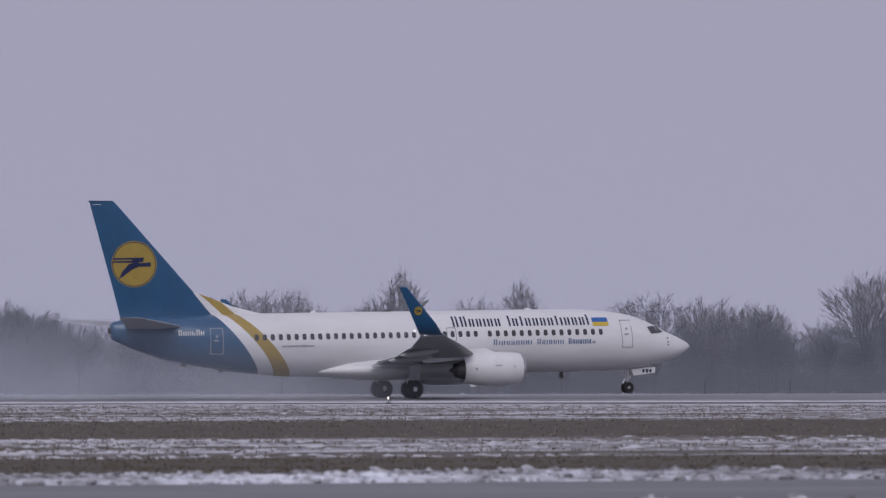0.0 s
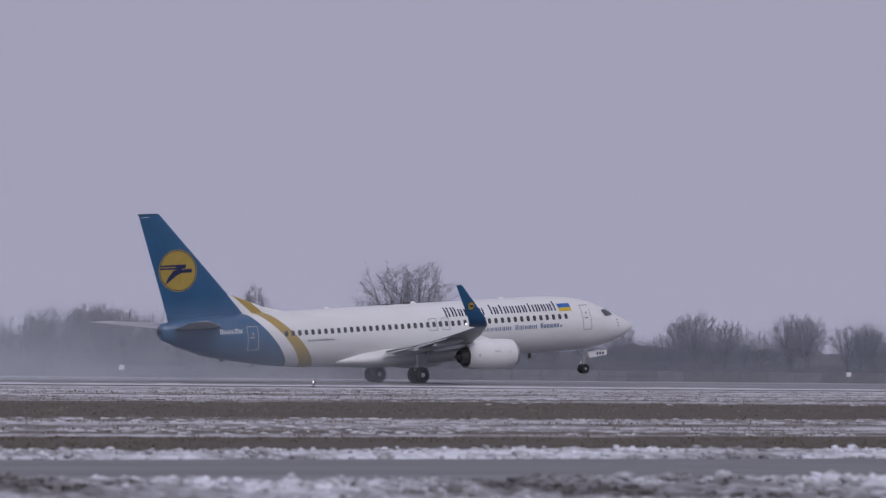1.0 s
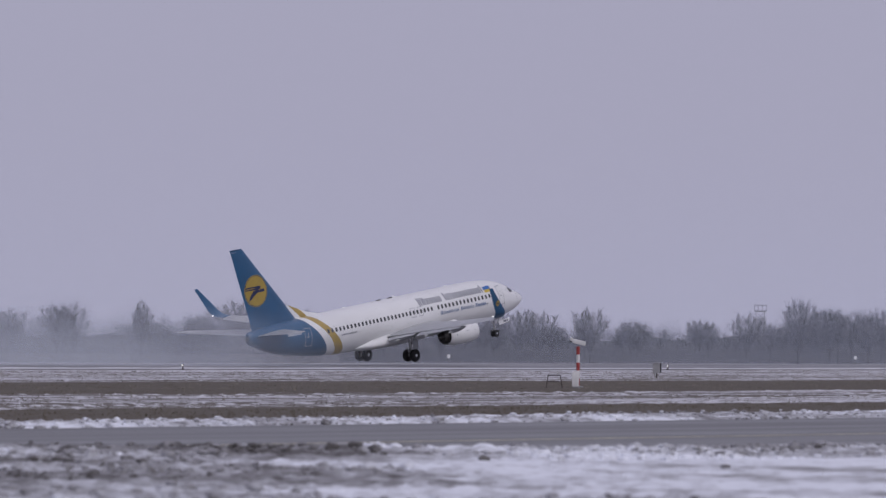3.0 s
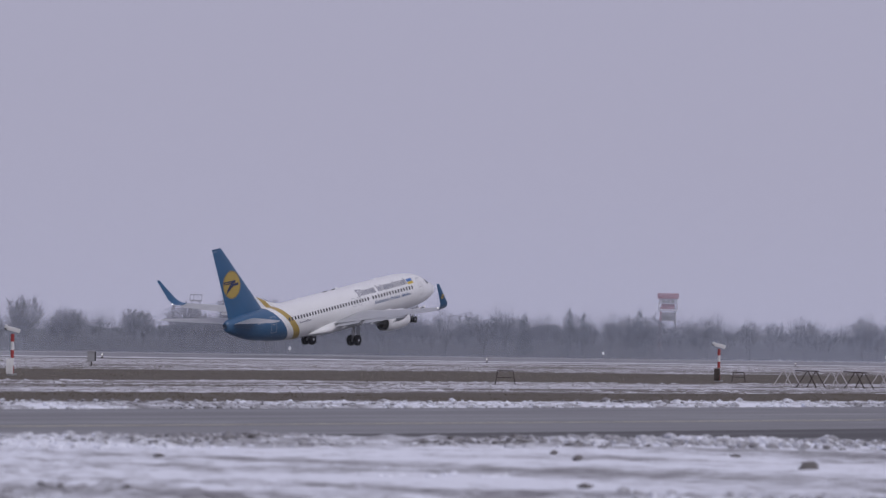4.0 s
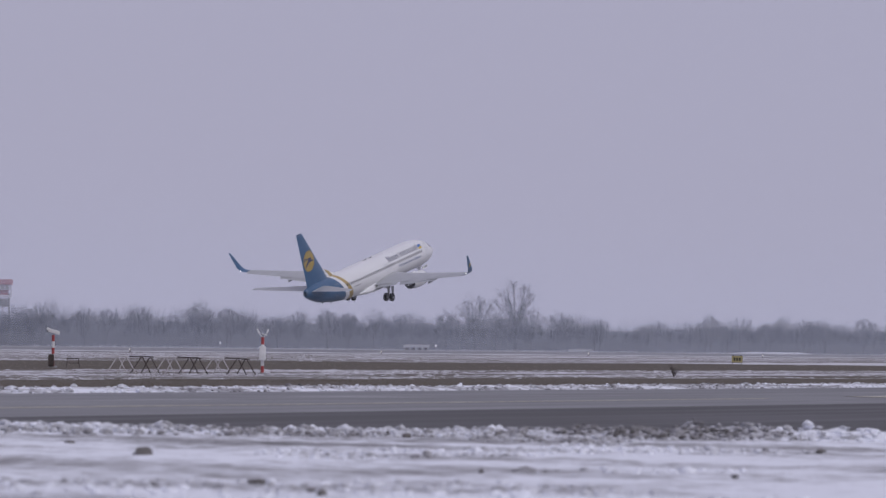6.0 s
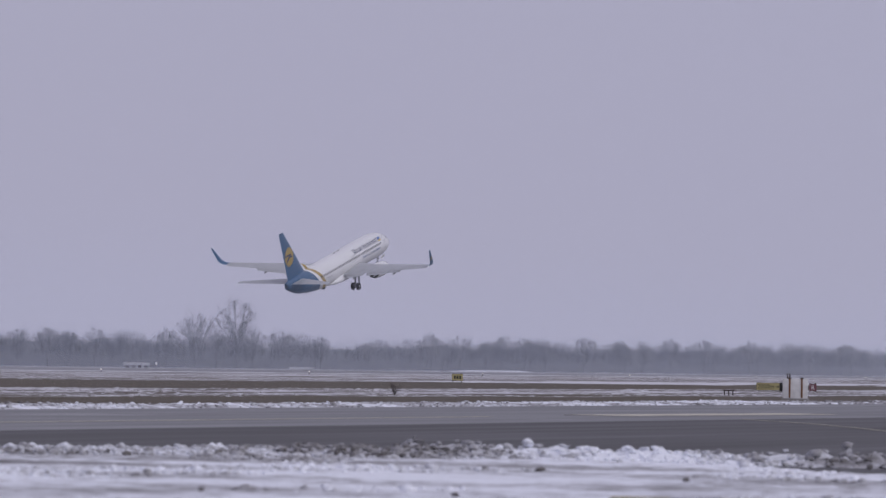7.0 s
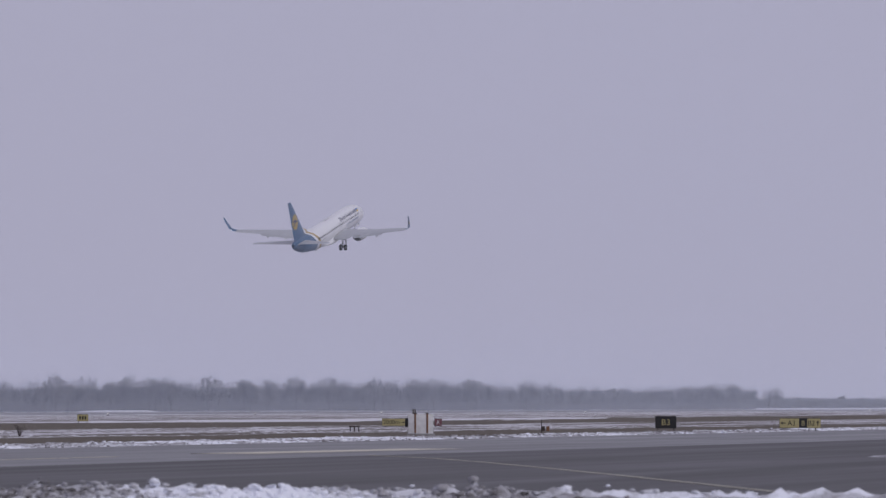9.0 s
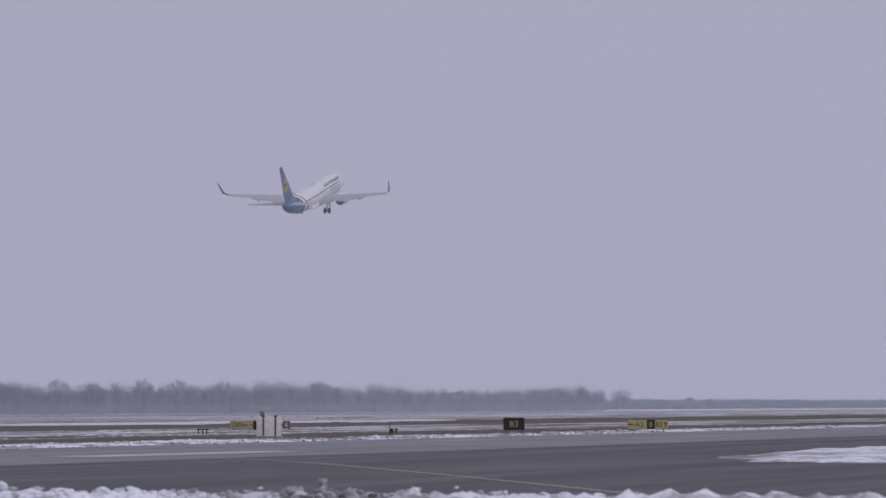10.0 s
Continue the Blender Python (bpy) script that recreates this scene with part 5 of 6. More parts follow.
# ---------- concrete panel fence ----------
fence = tagged(new("fence"), "pale concrete panel fence before the trees", "fence", "", "structure")
bm = bmesh.new()
block(bm, -1.76, 1.76, -0.06, 0.06, 0.0, 2.48, 0.02)
for k in range(4):
    block(bm, -1.6, 1.6, -0.09, -0.05, 0.25 + 0.55 * k, 0.65 + 0.55 * k, 0.015)
panel_mesh = mesh_of("panel", bm, MAT_FENCE, False)
bm = bmesh.new()
block(bm, -0.09, 0.09, -0.10, 0.10, 0.0, 2.52, 0.02)
post_mesh = mesh_of("post", bm, MAT_FENCE, False)
for i in range(73):
    x = 225 + 3.7 * i
    share("panel", panel_mesh, fence, pose(x, 430, -2.08, 0, 0, 0))
    share("post", post_mesh, fence, pose(x + 1.85, 430, -2.08))


# ---------- airfield fixtures ----------
def edge_light():
    ob = thing("runway_edge_light", "small lit runway edge light on a short stem", "runway light", pose(87.5, 250.2, -0.02), "runway edge lights")
    bm = bmesh.new()
    rod(bm, (0, 0, -0.05), (0, 0, 0.22), 0.03, None, 8)
    turned(bm, [(-0.03, 0.16), (0.03, 0.15), (0.05, 0.05)], "z", 14)
    part("stem", bm, MAT_STEEL, ob)
    bm = bmesh.new()
    turned(bm, [(0.22, 0.035), (0.27, 0.05), (0.32, 0.045), (0.35, 0.012)], "z", 14)
    part("lens", bm, MAT_EDGE_LAMP, ob, "glowing glass lens")
    bm = bmesh.new()
    rod(bm, (0.12, 0, 0.0), (0.12, 0, 0.62), 0.018, None, 6)
    part("marker_rod", bm, MAT_STEEL, ob, "thin dark marker rod")
    return ob


lamp = edge_light()
for i in range(1, 19):
    copy_thing(lamp, pose(87.5 + 60.5 * i, 250.2, -0.02))


def far_marker():
    ob = thing("runway_marker", "small white board marker on a post", "marker", pose(119.7, 324, 0), "white runway markers")
    bm = bmesh.new()
    rod(bm, (0, 0, -0.3), (0, 0, 0.55), 0.035, None, 8)
    part("post", bm, MAT_GALV, ob)
    bm = bmesh.new()
    block(bm, -0.22, 0.22, -0.05, 0.05, 0.52, 0.9, 0.02)
    part("board", bm, MAT_SIGNWHITE, ob, "white board")
    return ob


marker = far_marker()
for x in (174.8, 243.3, 315.4, 389, 462.6, 532.7, 609.7, 681):
    copy_thing(marker, pose(x, 324, 0))


def wind_mast(label, at, turn, tall, cabinet, head):
    """A short red-and-white banded mast with a sensor head, a cabinet and steps."""
    ob = thing("sensor_mast", label, "mast", pose(*at, 0, 0, turn), "sensor masts")
    n = 5
    for i in range(n):
        bm = bmesh.new()
        z0, z1 = 0.0 + tall * 0.86 * i / n, tall * 0.86 * (i + 1) / n
        turned(bm, [(z0, 0.085), (z1, 0.085)], "z", 16)
        part("band", bm, MAT_RED if i % 2 == 0 else MAT_SIGNWHITE, ob, "red mast band" if i % 2 == 0 else "white mast band")
    bm = bmesh.new()
    if head == "box":
        m = pose(0, 0, tall * 0.95, 0, 14, 0)
        block(bm, -0.30, 0.38, -0.16, 0.16, -0.10, 0.12, 0.04, m)
        block(bm, -0.42, -0.30, -0.20, 0.20, -0.02, 0.16, 0.02, m)
        part("sensor_head", bm, MAT_SIGNWHITE, ob, "white hooded sensor head")
        bm = bmesh.new()
        block(bm, -0.40, -0.29, -0.13, 0.13, -0.09, 0.02, 0.02, m)
        part("sensor_eye", bm, MAT_SIGNBLK, ob, "dark sensor opening")
    else:
        for s in (-1, 1):
            rod(bm, (0, 0, tall * 0.84), (s * 0.22, 0, tall * 0.96), 0.022, None, 8)
            rod(bm, (s * 0.22, 0, tall * 0.96), (s * 0.30, 0.05, tall * 1.06), 0.05, 0.03, 8)
        rod(bm, (-0.24, 0, tall * 0.98), (0.26, 0, tall * 0.90), 0.02, None, 8)
        part("sensor_head", bm, MAT_SIGNWHITE, ob, "white forked sensor head")
    bm = bmesh.new()
    x0, z0, z1 = cabinet
    block(bm, x0 - 0.17, x0 + 0.17, -0.30, -0.09, z0, z1, 0.02)
    part("cabinet", bm, MAT_SIGNWHITE if z1 > 0.73 else MAT_STEEL, ob, "white equipment cabinet" if z1 > 0.73 else "dark equipment box")
    bm = bmesh.new()
    block(bm, -0.25, 0.25, -0.25, 0.25, -0.2, 0.03, 0.02)
    part("footing", bm, MAT_CONCRETE, ob, "concrete footing")
    return ob


def frame_stand(label, at, turn, w, h):
    ob = thing("steel_trestle", label, "trestle", pose(*at, 0, 0, turn), "steel trestles")
    for s in (-1, 1):
        bm = bmesh.new()
        rod(bm, (s * w * 0.5, 0.25, -0.1), (s * w * 0.38, 0.2, h), 0.022, None, 6)
        rod(bm, (s * w * 0.5, -0.25, -0.1), (s * w * 0.38, -0.2, h), 0.022, None, 6)
        rod(bm, (s * w * 0.38, -0.2, h), (s * w * 0.38, 0.2, h), 0.022, None, 6)
        part("leg_frame", bm, MAT_STEEL, ob)
    for y in (-0.2, 0.2):
        bm = bmesh.new()
        rod(bm, (-w * 0.40, y, h), (w * 0.40, y, h), 0.028, None, 6)
        part("top_bar", bm, MAT_STEEL, ob)
        bm = bmesh.new()
        rod(bm, (-w * 0.46, y, h * 0.45), (w * 0.46, y, h * 0.45), 0.018, None, 6)
        part("rail", bm, MAT_STEEL, ob)
    return ob


mast_a = wind_mast("red and white banded mast with hooded sensor", (188.4, 148.6, 0.0), -52, 2.3, (-0.12, 0.0, 0.75), "box")
mast_b = wind_mast("red and white banded mast with hooded sensor", (247.0, 142.3, 0.0), -60, 2.15, (-0.10, 0.0, 0.72), "box")
mast_c = wind_mast("red mast with white cabinet and forked sensor", (232.2, 120.8, 0.0), -62, 2.25, (0.0, 0.70, 1.45), "fork")
frame_stand("low dark steel stand beside a mast", (187.4, 149.3, 0.0), -52, 0.8, 0.55)
frame_stand("low dark steel steps beside a mast", (247.6, 141.3, 0.0), -60, 0.8, 0.5)
frame_stand("dark rusty steel frame in the grass", (202.5, 128.8, 0.0), -57, 1.0, 0.62)


def truss():
    """A row of crossed-leg trestles, dark and pale by turns, under a line of top rails."""
    ob = thing("steel_truss", "row of zigzag steel trestles standing in winter grass", "truss", pose(223.6, 121.0, -0.02, 0, 0, -61.5))
    for k in range(6):
        c, dark = -3.2 + 1.25 * k, k % 2 == 1
        mat, r = (MAT_STEEL, 0.03) if dark else (MAT_PALESTEEL, 0.027)
        for a, b, y in ((-0.22, -0.76, -0.12), (0.25, 0.75, -0.12), (-0.18, 0.27, 0.12), (0.22, -0.22, 0.12)):
            bm = bmesh.new()
            rod(bm, (c + a, y * 0.3, 0.84), (c + b, y, -0.02), r, None, 6)
            part("strut", bm, mat, ob, "dark rusty strut" if dark else "pale steel strut")
        bm = bmesh.new()
        rod(bm, (c - 0.86, 0, 0.85), (c + 0.42, 0, 0.85 - 0.012 * k), r * 1.15, None, 6)
        part("top_rail", bm, mat, ob, "dark steel top rail" if dark else "pale steel top rail")
    return ob


truss()


def field_box():
    ob = thing("junction_box", "grey junction box on a stake in grass", "junction box", pose(249.6, 190.4, 0.0, 0, 0, -53))
    bm = bmesh.new()
    block(bm, -0.26, 0.20, -0.15, 0.15, 0.25, 0.88, 0.02)
    body = part("box", bm, MAT_CONCRETE, ob, "grey metal box")
    bm = bmesh.new()
    block(bm, 0.205, 0.30, -0.16, 0.16, 0.27, 0.90, 0.01)
    part("door", bm, MAT_SIGNBLK, body, "dark side plate")
    bm = bmesh.new()
    block(bm, -0.34, 0.30, -0.2, 0.2, 0.88, 0.93, 0.01)
    part("lid", bm, MAT_GALV, body, "pale lid")
    bm = bmesh.new()
    rod(bm, (0, 0, -0.3), (0, 0, 0.3), 0.04, None, 8)
    part("stake", bm, MAT_STEEL, ob)
    return ob


field_box()


def letters(parent, text, x, z, size, y, material, label):
    cu = bpy.data.curves.new("lettering", "FONT")
    cu.body, cu.size, cu.align_x, cu.extrude = text, size, "CENTER", 0.004
    tmp = new("lettering", cu)
    bpy.context.view_layer.update()
    me = bpy.data.meshes.new_from_object(tmp.evaluated_get(bpy.context.evaluated_depsgraph_get()))
    bpy.data.objects.remove(tmp)
    me.materials.clear()
    me.materials.append(material)
    ob = new("lettering", me)
    ob.parent = parent
    ob.matrix_basis = pose(x, y, z, 90, 0, 0)
    return tagged(ob, label)


def arrow(parent, x, z, w, y, material, kind):
    bm = bmesh.new()
    h = w * 0.16
    pts = [[(-w / 2, 0), (-w * 0.1, w * 0.34), (-w * 0.1, h * 0.5), (w / 2, h * 0.5), (w / 2, -h * 0.5), (-w * 0.1, -h * 0.5), (-w * 0.1, -w * 0.34)]][0]
    turn = {"left": 0, "right": math.pi, "up": -math.pi / 2}[kind]
    c, s = math.cos(turn), math.sin(turn)
    front = [Vector((x + c * a - s * b, y, z + s * a + c * b)) for a, b in pts]
    loft(bm, [front, [p + Vector((0, 0.005, 0)) for p in front]])
    return part("arrow", bm, material, parent, "painted arrow", False)


def board_sign(name, label, at, turn, w, h, foot, face, fmat):
    """An airfield guidance sign: a framed box on short legs."""
    ob = thing(name, label, "airfield sign", pose(*at, 0, 0, turn), "airfield signs")
    bm = bmesh.new()
    block(bm, -w / 2, w / 2, -0.09, 0.09, foot, foot + h, 0.015)
    cab = part("cabinet", bm, MAT_SIGNBLK, ob, "dark sign cabinet", False)
    for x0, x1, mat in face:
        bm = bmesh.new()
        block(bm, -w / 2 + x0 * w + 0.015, -w / 2 + x1 * w - 0.005, -0.105, -0.085, foot + 0.025, foot + h - 0.025)
        part("panel", bm, mat, cab, "coloured sign face", False)
    for s in (-1, 1):
        bm = bmesh.new()
        rod(bm, (s * w * 0.38, 0, -0.15), (s * w * 0.38, 0, foot + 0.05), 0.03, None, 8)
        part("leg", bm, MAT_STEEL, ob)
        bm = bmesh.new()
        rod(bm, (s * w * 0.33, 0, foot + h - 0.02), (s * w * 0.33, 0, foot + h + 0.07), 0.03, None, 8)
        part("lug", bm, MAT_STEEL, ob, "small dark lifting lug")
    return ob, cab


s1, c1 = board_sign("location_sign", "black location sign with yellow letters B3", (351.6, 94.4, 0), -75, 1.58, 0.92, 0.12, [(0, 1, MAT_SIGNBLK)], None)
letters(c1, "B3", 0, 0.36, 0.66, -0.113, MAT_SIGNYEL, "yellow letters")
s2, c2 = board_sign("direction_sign", "yellow and black direction sign with arrows", (352.0, 84.2, 0.1), -76.5, 3.05, 0.72, 0.10,
                    [(0, 0.48, MAT_SIGNYEL), (0.48, 0.67, MAT_SIGNBLK), (0.67, 1, MAT_SIGNYEL)], None)
arrow(c2, -1.25, 0.46, 0.38, -0.112, MAT_SIGNBLK, "left")
letters(c2, "A3", -0.62, 0.28, 0.52, -0.113, MAT_SIGNBLK, "black letters")
letters(c2, "B", 0.225, 0.28, 0.52, -0.113, MAT_SIGNYEL, "yellow letter")
letters(c2, "B2", 0.84, 0.28, 0.52, -0.113, MAT_SIGNBLK, "black letters")
arrow(c2, 1.32, 0.46, 0.38, -0.112, MAT_SIGNBLK, "up")
s3, c3 = board_sign("distance_sign", "yellow distance sign beside the white cabinets", (384.6, 126.7, 0), -72, 1.95, 0.62, 0.05, [(0, 1, MAT_SIGNYEL)], None)
letters(c3, "2000m", -0.20, 0.2, 0.50, -0.113, MAT_SIGNBLK, "black lettering")
arrow(c3, 0.76, 0.34, 0.30, -0.112, MAT_SIGNBLK, "right")
s4, c4 = board_sign("runway_sign", "small dark red sign with a pale letter", (385.8, 123.2, 0), -72, 0.62, 0.60, 0.05, [(0, 1, MAT_SIGNRED)], None)
letters(c4, "R", 0, 0.18, 0.48, -0.113, MAT_SIGNWHITE, "white letter")
s5, c5 = board_sign("field_sign", "small yellow sign with unreadable bars in grass", (429.0, 172.4, 0), -68, 1.05, 0.66, 0.12, [(0, 1, MAT_SIGNYEL)], None)
bm = bmesh.new()
for k in range(3):
    block(bm, -0.33 + 0.25 * k, -0.17 + 0.25 * k, -0.112, -0.106, 0.3, 0.6)
part("lettering_bars", bm, MAT_SIGNBLK, c5, "dark bars", False)


def white_cabinets():
    ob = thing("white_cabinet", "white equipment cabinet with rusty straps and vents", "cabinet", pose(298.8, 96.6, 0, 0, 0, -72))
    bm = bmesh.new()
    block(bm, -0.80, 0.80, -0.4, 0.4, 0.0, 1.28, 0.03)
    body = part("body", bm, MAT_SIGNWHITE, ob, "white painted metal body")
    for x in (-0.36, 0.42):
        bm = bmesh.new()
        block(bm, x - 0.055, x + 0.055, -0.43, -0.395, 0.05, 1.30, 0.01)
        part("strap", bm, MAT_RUST, body, "rusty vertical strap")
        bm = bmesh.new()
        block(bm, x - 0.10, x + 0.10, -0.43, 0.1, 1.26, 1.36, 0.02)
        part("cap", bm, MAT_STEEL, body, "dark strap cap")
    for x in (-0.50, -0.36):
        bm = bmesh.new()
        rod(bm, (x, -0.2, 1.28), (x, -0.2, 1.62), 0.045, None, 10)
        part("vent_pipe", bm, MAT_STEEL, ob, "dark vent pipe")
    bm = bmesh.new()
    block(bm, -1.02, -0.82, -0.3, 0.1, 0.45, 1.02, 0.02)
    part("side_box", bm, MAT_SIGNBLK, ob, "dark side box")
    bm = bmesh.new()
    block(bm, -0.9, 0.9, -0.5, 0.5, -0.2, 0.03, 0.02)
    part("plinth", bm, MAT_CONCRETE, ob, "low concrete plinth")
    return ob


white_cabinets()


def low_bench(at, turn):
    ob = thing("marker_trestle", "low dark trestle standing on the snow", "trestle", pose(*at, 0, 0, turn))
    bm = bmesh.new()
    block(bm, -0.40, 0.40, -0.1, 0.1, 0.26, 0.34, 0.01)
    part("top_bar", bm, MAT_STEEL, ob)
    for x in (-0.3, 0, 0.3):
        bm = bmesh.new()
        rod(bm, (x, 0, -0.1), (x, 0, 0.28), 0.045, None, 8)
        part("leg", bm, MAT_STEEL, ob)
    return ob


low_bench((327.7, 110.9, 0.0), -71)


def twin_box():
    ob = thing("lamp_stand", "dark rod with two small rusty lamp boxes", "lamp stand", pose(323, 95.4, 0.05, 0, 0, -73))
    bm = bmesh.new()
    rod(bm, (-0.22, 0, -0.1), (-0.22, 0, 0.85), 0.03, None, 8)
    part("rod", bm, MAT_STEEL, ob)
    for x in (-0.08, 0.22):
        bm = bmesh.new()
        block(bm, x - 0.11, x + 0.11, -0.1, 0.1, 0.02, 0.36, 0.03)
        part("lamp_box", bm, MAT_RUST if x > 0 else MAT_STEEL, ob, "small rusty box")
    return ob


twin_box()


def barrier():
    """A low concrete block with yellow and black painted stripes."""
    ob = thing("concrete_barrier", "low concrete barrier striped yellow and black", "barrier", pose(51.85, 18.35, 0.02, 0, 0, -70.5))
    edges = [(-0.56, 0.12, MAT_BARRIER), (0.12, 0.69, MAT_SIGNBLK), (0.69, 1.25, MAT_BARRIER)]
    for x0, x1, mat in edges:
        bm = bmesh.new()
        prof = [(-0.30, 0.0), (-0.26, 0.18), (-0.14, 0.30), (-0.12, 0.58), (-0.10, 0.60), (0.10, 0.60), (0.12, 0.58), (0.14, 0.30), (0.26, 0.18), (0.30, 0.0)]
        loft(bm, [[Vector((x, y, z - 0.02)) for y, z in prof] for x in (x0, x1)])
        part("striped_segment", bm, mat, ob, {"dark_barrier_yellow": "dark yellow painted stripe", "sign_black": "black painted stripe"}.get(mat.name, "bare grey concrete end"), False)
    return ob


barrier()


# Tower red and white are muted towards haze grey in the paint itself.
MAT_TOWERRED = plain("hazed_red_tower_paint", (0.36, 0.20, 0.23), 0.8, vary=0.1)
MAT_TOWERPALE = plain("hazed_pale_paint", (0.52, 0.51, 0.56), 0.8, vary=0.1)


def tower():
    """A watch tower on legs with a red-and-white cabin above the trees."""
    ob = thing("watch_tower", "red and white tower cabin on steel legs above trees", "tower", pose(1145, 676, -2, 0, 0, -59))
    for sx in (-1, 1):
        for sy in (-1, 1):
            bm = bmesh.new()
            rod(bm, (sx * 2.4, sy * 2.4, -0.2), (sx * 1.9, sy * 1.9, 14.0), 0.22, None, 8)
            part("leg", bm, MAT_TOWERRED if sx == sy else MAT_GALV, ob, "painted steel leg")
    for z in (4, 8, 11.6):
        bm = bmesh.new()
        for a, b in (((-2.2, -2.2), (2.2, -2.2)), ((2.2, -2.2), (2.2, 2.2)), ((2.2, 2.2), (-2.2, 2.2)), ((-2.2, 2.2), (-2.2, -2.2))):
            rod(bm, (*a, z), (*b, z), 0.12, None, 6)
        part("brace", bm, MAT_GALV, ob)
    bm = bmesh.new()
    block(bm, -2.0, 2.0, -2.0, 2.0, 10.3, 12.6, 0.1)
    part("lower_cabin", bm, MAT_GALV, ob, "grey lower cabin")
    for name, w, z0, z1, mat, label in (("deck", 2.6, 12.9, 13.5, MAT_TOWERPALE, "white deck"), ("cabin", 1.8, 13.5, 14.9, MAT_TOWERRED, "hazed red cabin"),
                                        ("window_band", 2.5, 14.9, 16.3, MAT_TOWERPALE, "white window band"), ("roof", 2.9, 16.3, 17.8, MAT_TOWERRED, "hazed red roof fascia")):
        bm = bmesh.new()
        block(bm, -w, w, -w, w, z0, z1, 0.1)
        part(name, bm, mat, ob, label)
    for sx in (-1, 1):
        for sy in (-1, 1):
            bm = bmesh.new()
            block(bm, sx * 2.45 - 0.2, sx * 2.45 + 0.2, sy * 2.45 - 0.2, sy * 2.45 + 0.2, 13.4, 15.0, 0.03)
            part("corner_post", bm, MAT_TOWERPALE, ob, "pale corner post")
    for x in (-1.2, 0.1, 1.3):
        bm = bmesh.new()
        block(bm, x - 0.45, x + 0.45, -2.52, -2.48, 15.1, 16.1)
        part("window", bm, MAT_GALV, ob, "hazy window")
    return ob


tower()


def lattice_tower():
    ob = thing("lattice_tower", "pale steel lattice tower standing behind bare trees", "tower", pose(929, 678, -2, 0, 0, -54))
    for sx in (-1, 1):
        for sy in (-1, 1):
            bm = bmesh.new()
            rod(bm, (sx * 1.2, sy * 1.2, -0.2), (sx * 1.0, sy * 1.0, 12.0), 0.10, None, 6)
            part("leg", bm, MAT_GALV, ob)
    for k in range(6):
        bm = bmesh.new()
        z0, z1 = 2.0 * k, 2.0 * k + 2.0
        for y in (-1.1, 1.1):
            rod(bm, (-1.1, y, z0), (1.1, y, z1), 0.06, None, 5)
            rod(bm, (1.1, y, z0), (-1.1, y, z1), 0.06, None, 5)
            rod(bm, (-1.1, y, z1), (1.1, y, z1), 0.06, None, 5)
        part("brace", bm, MAT_GALV, ob)
    bm = bmesh.new()
    block(bm, -1.5, 1.5, -1.3, 1.3, 12.0, 12.25, 0.05)
    part("platform", bm, MAT_GALV, ob, "pale platform")
    bm = bmesh.new()
    for x in (-1.4, -0.5, 0.5, 1.4):
        rod(bm, (x, -1.2, 12.2), (x, -1.2, 13.6), 0.07, None, 6)
        rod(bm, (x, 1.2, 12.2), (x, 1.2, 13.6), 0.07, None, 6)
    for y in (-1.2, 1.2):
        rod(bm, (-1.5, y, 13.5), (1.5, y, 13.5), 0.08, None, 6)
    part("railing", bm, MAT_GALV, ob, "open pale railing")
    return ob


lattice_tower()


def shed(at, turn, w):
    ob = thing("shed", "low shed with snow-covered roof before the wood", "shed", pose(*at, 0, 0, turn))
    bm = bmesh.new()
    block(bm, -w / 2, w / 2, -2, 2, -0.1, 1.1, 0.03)
    part("wall", bm, MAT_CONCRETE, ob, "grey wall")
    # Dark plates on the wall paint in the shade of open doorways.
    for k in range(4):
        bm = bmesh.new()
        c = -w / 2 + w * (k + 0.5) / 4
        block(bm, c - w * 0.07, c + w * 0.07, -2.03, -1.98, 0.05, 0.9)
        part("doorway", bm, MAT_STEEL, ob, "dark plate standing for a shaded door opening", False)
    bm = bmesh.new()
    loft(bm, [[Vector((x, -2.3, 1.0)), Vector((x, 0, 1.75)), Vector((x, 2.3, 1.0)), Vector((x, 0, 1.35))] for x in (-w / 2 - 0.2, w / 2 + 0.2)])
    part("roof", bm, MAT_CONCRETE, ob, "roof thinly covered with snow", False)
    return ob


def shrub(at, tall):
    """A small dark twiggy bush in the grass."""
    ob = thing("shrub", "small dark leafless bush in winter grass", "shrub", pose(*at))
    rng = random.Random(9)
    bm = bmesh.new()
    verts, faces = [], []
    for _ in range(16):
        w = Vector((rng.gauss(0, 0.5), rng.gauss(0, 0.5), 1)).normalized()
        tip = w * tall * rng.uniform(0.6, 1.0)
        rod(bm, (0, 0, -0.05), tip, 0.012, 0.004, 4)
        for _ in range(16):
            a = tip * rng.uniform(0.2, 1.0)
            b = a + (w + Vector((rng.gauss(0, 0.7), rng.gauss(0, 0.7), rng.gauss(0, 0.4)))).normalized() * 0.2
            i = len(verts)
            verts += [tuple(a), tuple(a + Vector((0.012, 0.0, 0.012))), tuple(b)]
            faces.append((i, i + 1, i + 2))
    part("stems", bm, MAT_STEEL, ob, "dark thin stems")
    stuff_mesh("twigs", verts, faces, MAT_STEEL, "dark fine twigs", "", False, ob)
    return ob


shrub((271.0, 113.0, -0.03), 0.75)
shed((1244, 598, -2), -64, 7.0)
shed((1360, 598, -2.75), -66, 7.0)


def bank_z(x, y):
    d = 1 - ((x - 1525) / 48) ** 2 - ((y - 600) / 6) ** 2
    return -2.3 + max(0.0, min(1.0, 1.2 * d + 0.35 * noise.fractal(Vector((x * 0.06, y * 0.2, 8)), 0.8, 2.1, 4)))


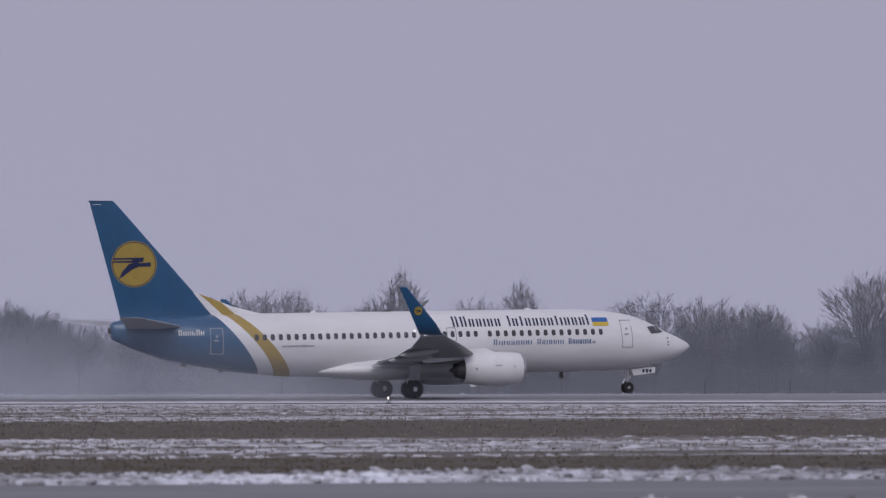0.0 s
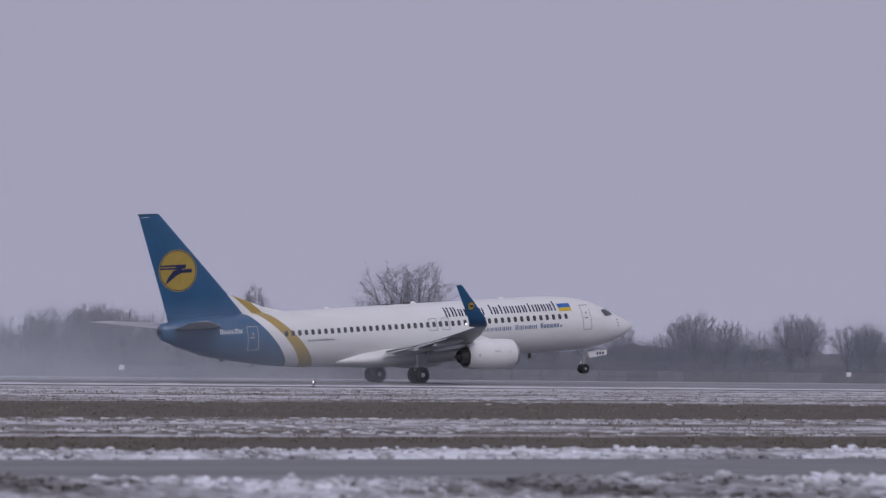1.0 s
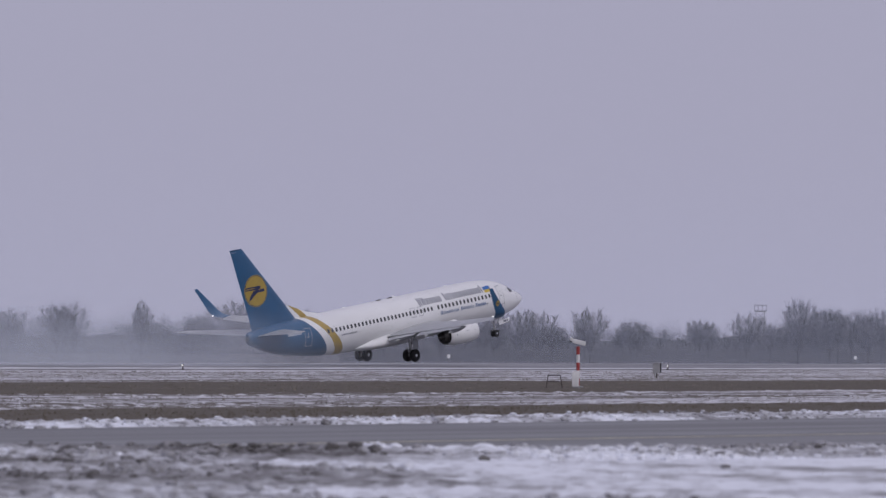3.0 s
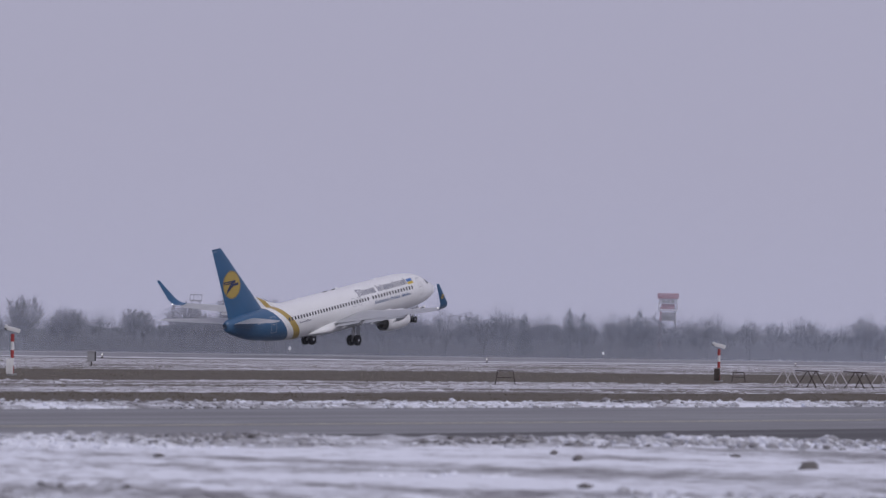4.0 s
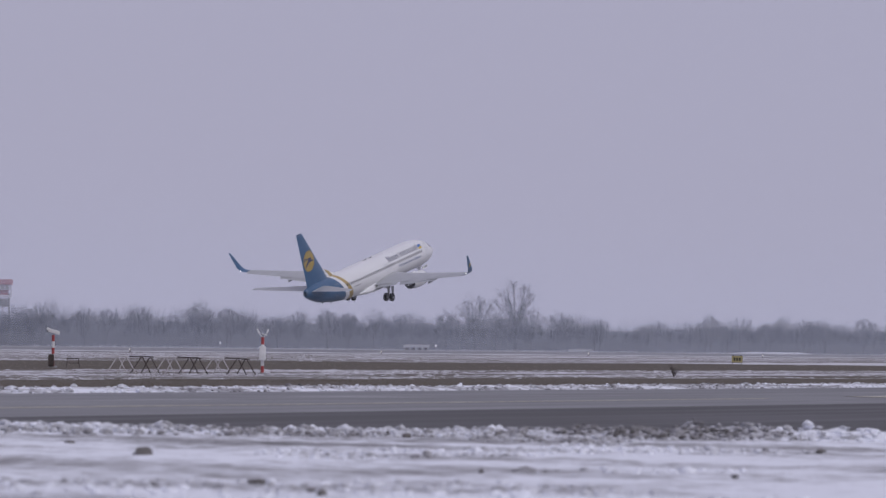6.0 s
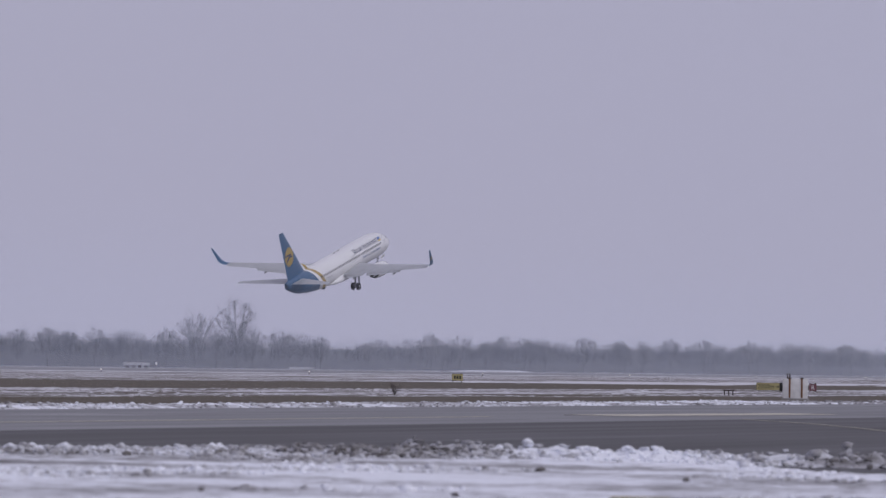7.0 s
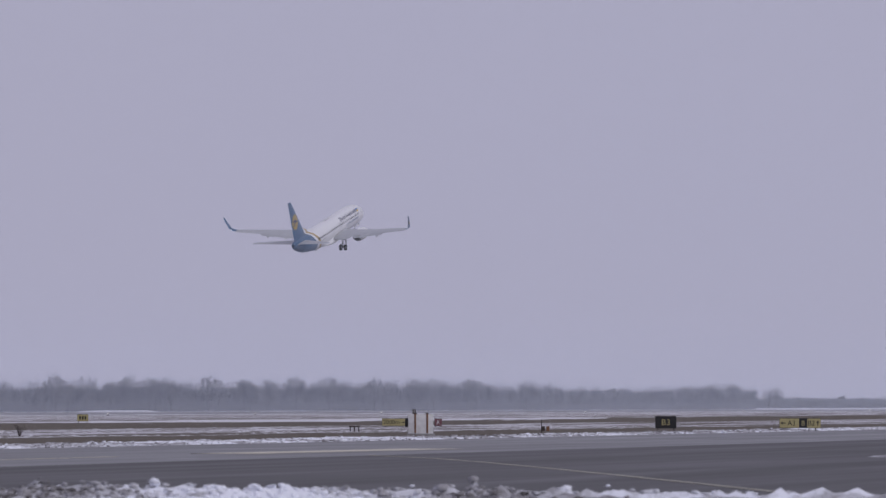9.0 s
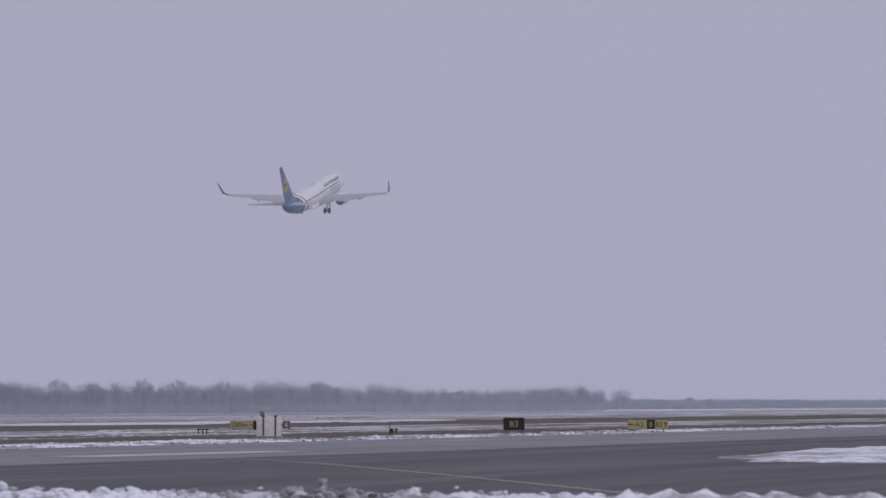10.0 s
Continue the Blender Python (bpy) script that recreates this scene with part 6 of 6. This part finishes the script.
fast_sheet("snow_bank", [float(v) for v in np.arange(1470, 1582, 2.0)], [float(v) for v in np.arange(592, 609, 1.0)], bank_z, MAT_FLECK,
           "low bank of snow lying before the far wood", "snow", "stuff")

# ---------- spray thrown up from the wet runway, and sheets that stand in for the day's haze ---
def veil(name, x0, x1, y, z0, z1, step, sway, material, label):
    """One upright thin sheet standing in for mist or spray, gently wavering along its length."""
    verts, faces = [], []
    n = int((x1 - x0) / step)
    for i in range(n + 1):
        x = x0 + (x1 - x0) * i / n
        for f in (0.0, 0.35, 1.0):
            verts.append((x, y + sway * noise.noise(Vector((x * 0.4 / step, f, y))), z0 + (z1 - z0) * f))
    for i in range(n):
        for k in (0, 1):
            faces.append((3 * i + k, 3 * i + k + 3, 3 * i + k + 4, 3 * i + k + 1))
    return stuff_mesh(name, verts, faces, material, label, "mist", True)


spray_banks = [veil("spray", -125, 9, y, 0.02, 9.0, 4, 1.2, MAT_SPRAY, "low grey bank of water spray behind the wheels") for y in (-7, 0, 8)]
veil("air_mist", 290, 5200, 262, -0.3, 190, 40, 3, MAT_AIRMIST, "see-through sheet standing in for thin winter mist over the airfield")
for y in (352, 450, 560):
    veil("wood_mist", -900, 5200, y, -2.4, 60, 40, 6, MAT_WOODMIST, "see-through sheet standing in for thin winter mist before the woods")
SPRAY_ROWS = [(0, 98), (0.5, 135), (1, 174), (1.5, 213), (2, 252), (2.2, 267), (3.3, 338), (3.5, 346), (4, 356), (4.5, 362), (5, 366), (10, 380)]


def motions():
    walk(airliner, [(t, pose(x, RUNWAY_Y, z, 0, -p, 0)) for t, x, z, p in JET_ROWS])
    # the legs stretch as the wheels leave the ground
    walk(nose_gear, [(t, pose(15.6, 0, dz)) for t, dz in ((0, 0.0), (0.4, -0.05), (0.9, -0.26), (1.2, -0.28), (10, -0.28))])
    for gear, y in zip(main_gears, (-2.86, 2.86)):
        walk(gear, [(t, pose(0, y, dz)) for t, dz in ((0, 0.0), (2.0, 0.0), (2.4, -0.06), (3.1, -0.26), (3.4, -0.28), (10, -0.28))])
    for bank in spray_banks:
        walk(bank, [(t, pose(x, RUNWAY_Y, 0)) for t, x in SPRAY_ROWS])
    # the wings bend upwards as they take the weight
    for wing, s in zip(wings, (-1, 1)):
        root = Matrix.Translation((0, s * 1.9, 2.35))
        walk(wing, [(t, root @ pose(0, 0, 0, s * up, 0, 0) @ root.inverted()) for t, up in ((0, -0.9 if s < 0 else -2.0), (0.6, -0.6 if s < 0 else -1.2), (1.2, 0.0), (2.0, 0.5), (3.3, 0.6), (10, 0.6))])


motions()
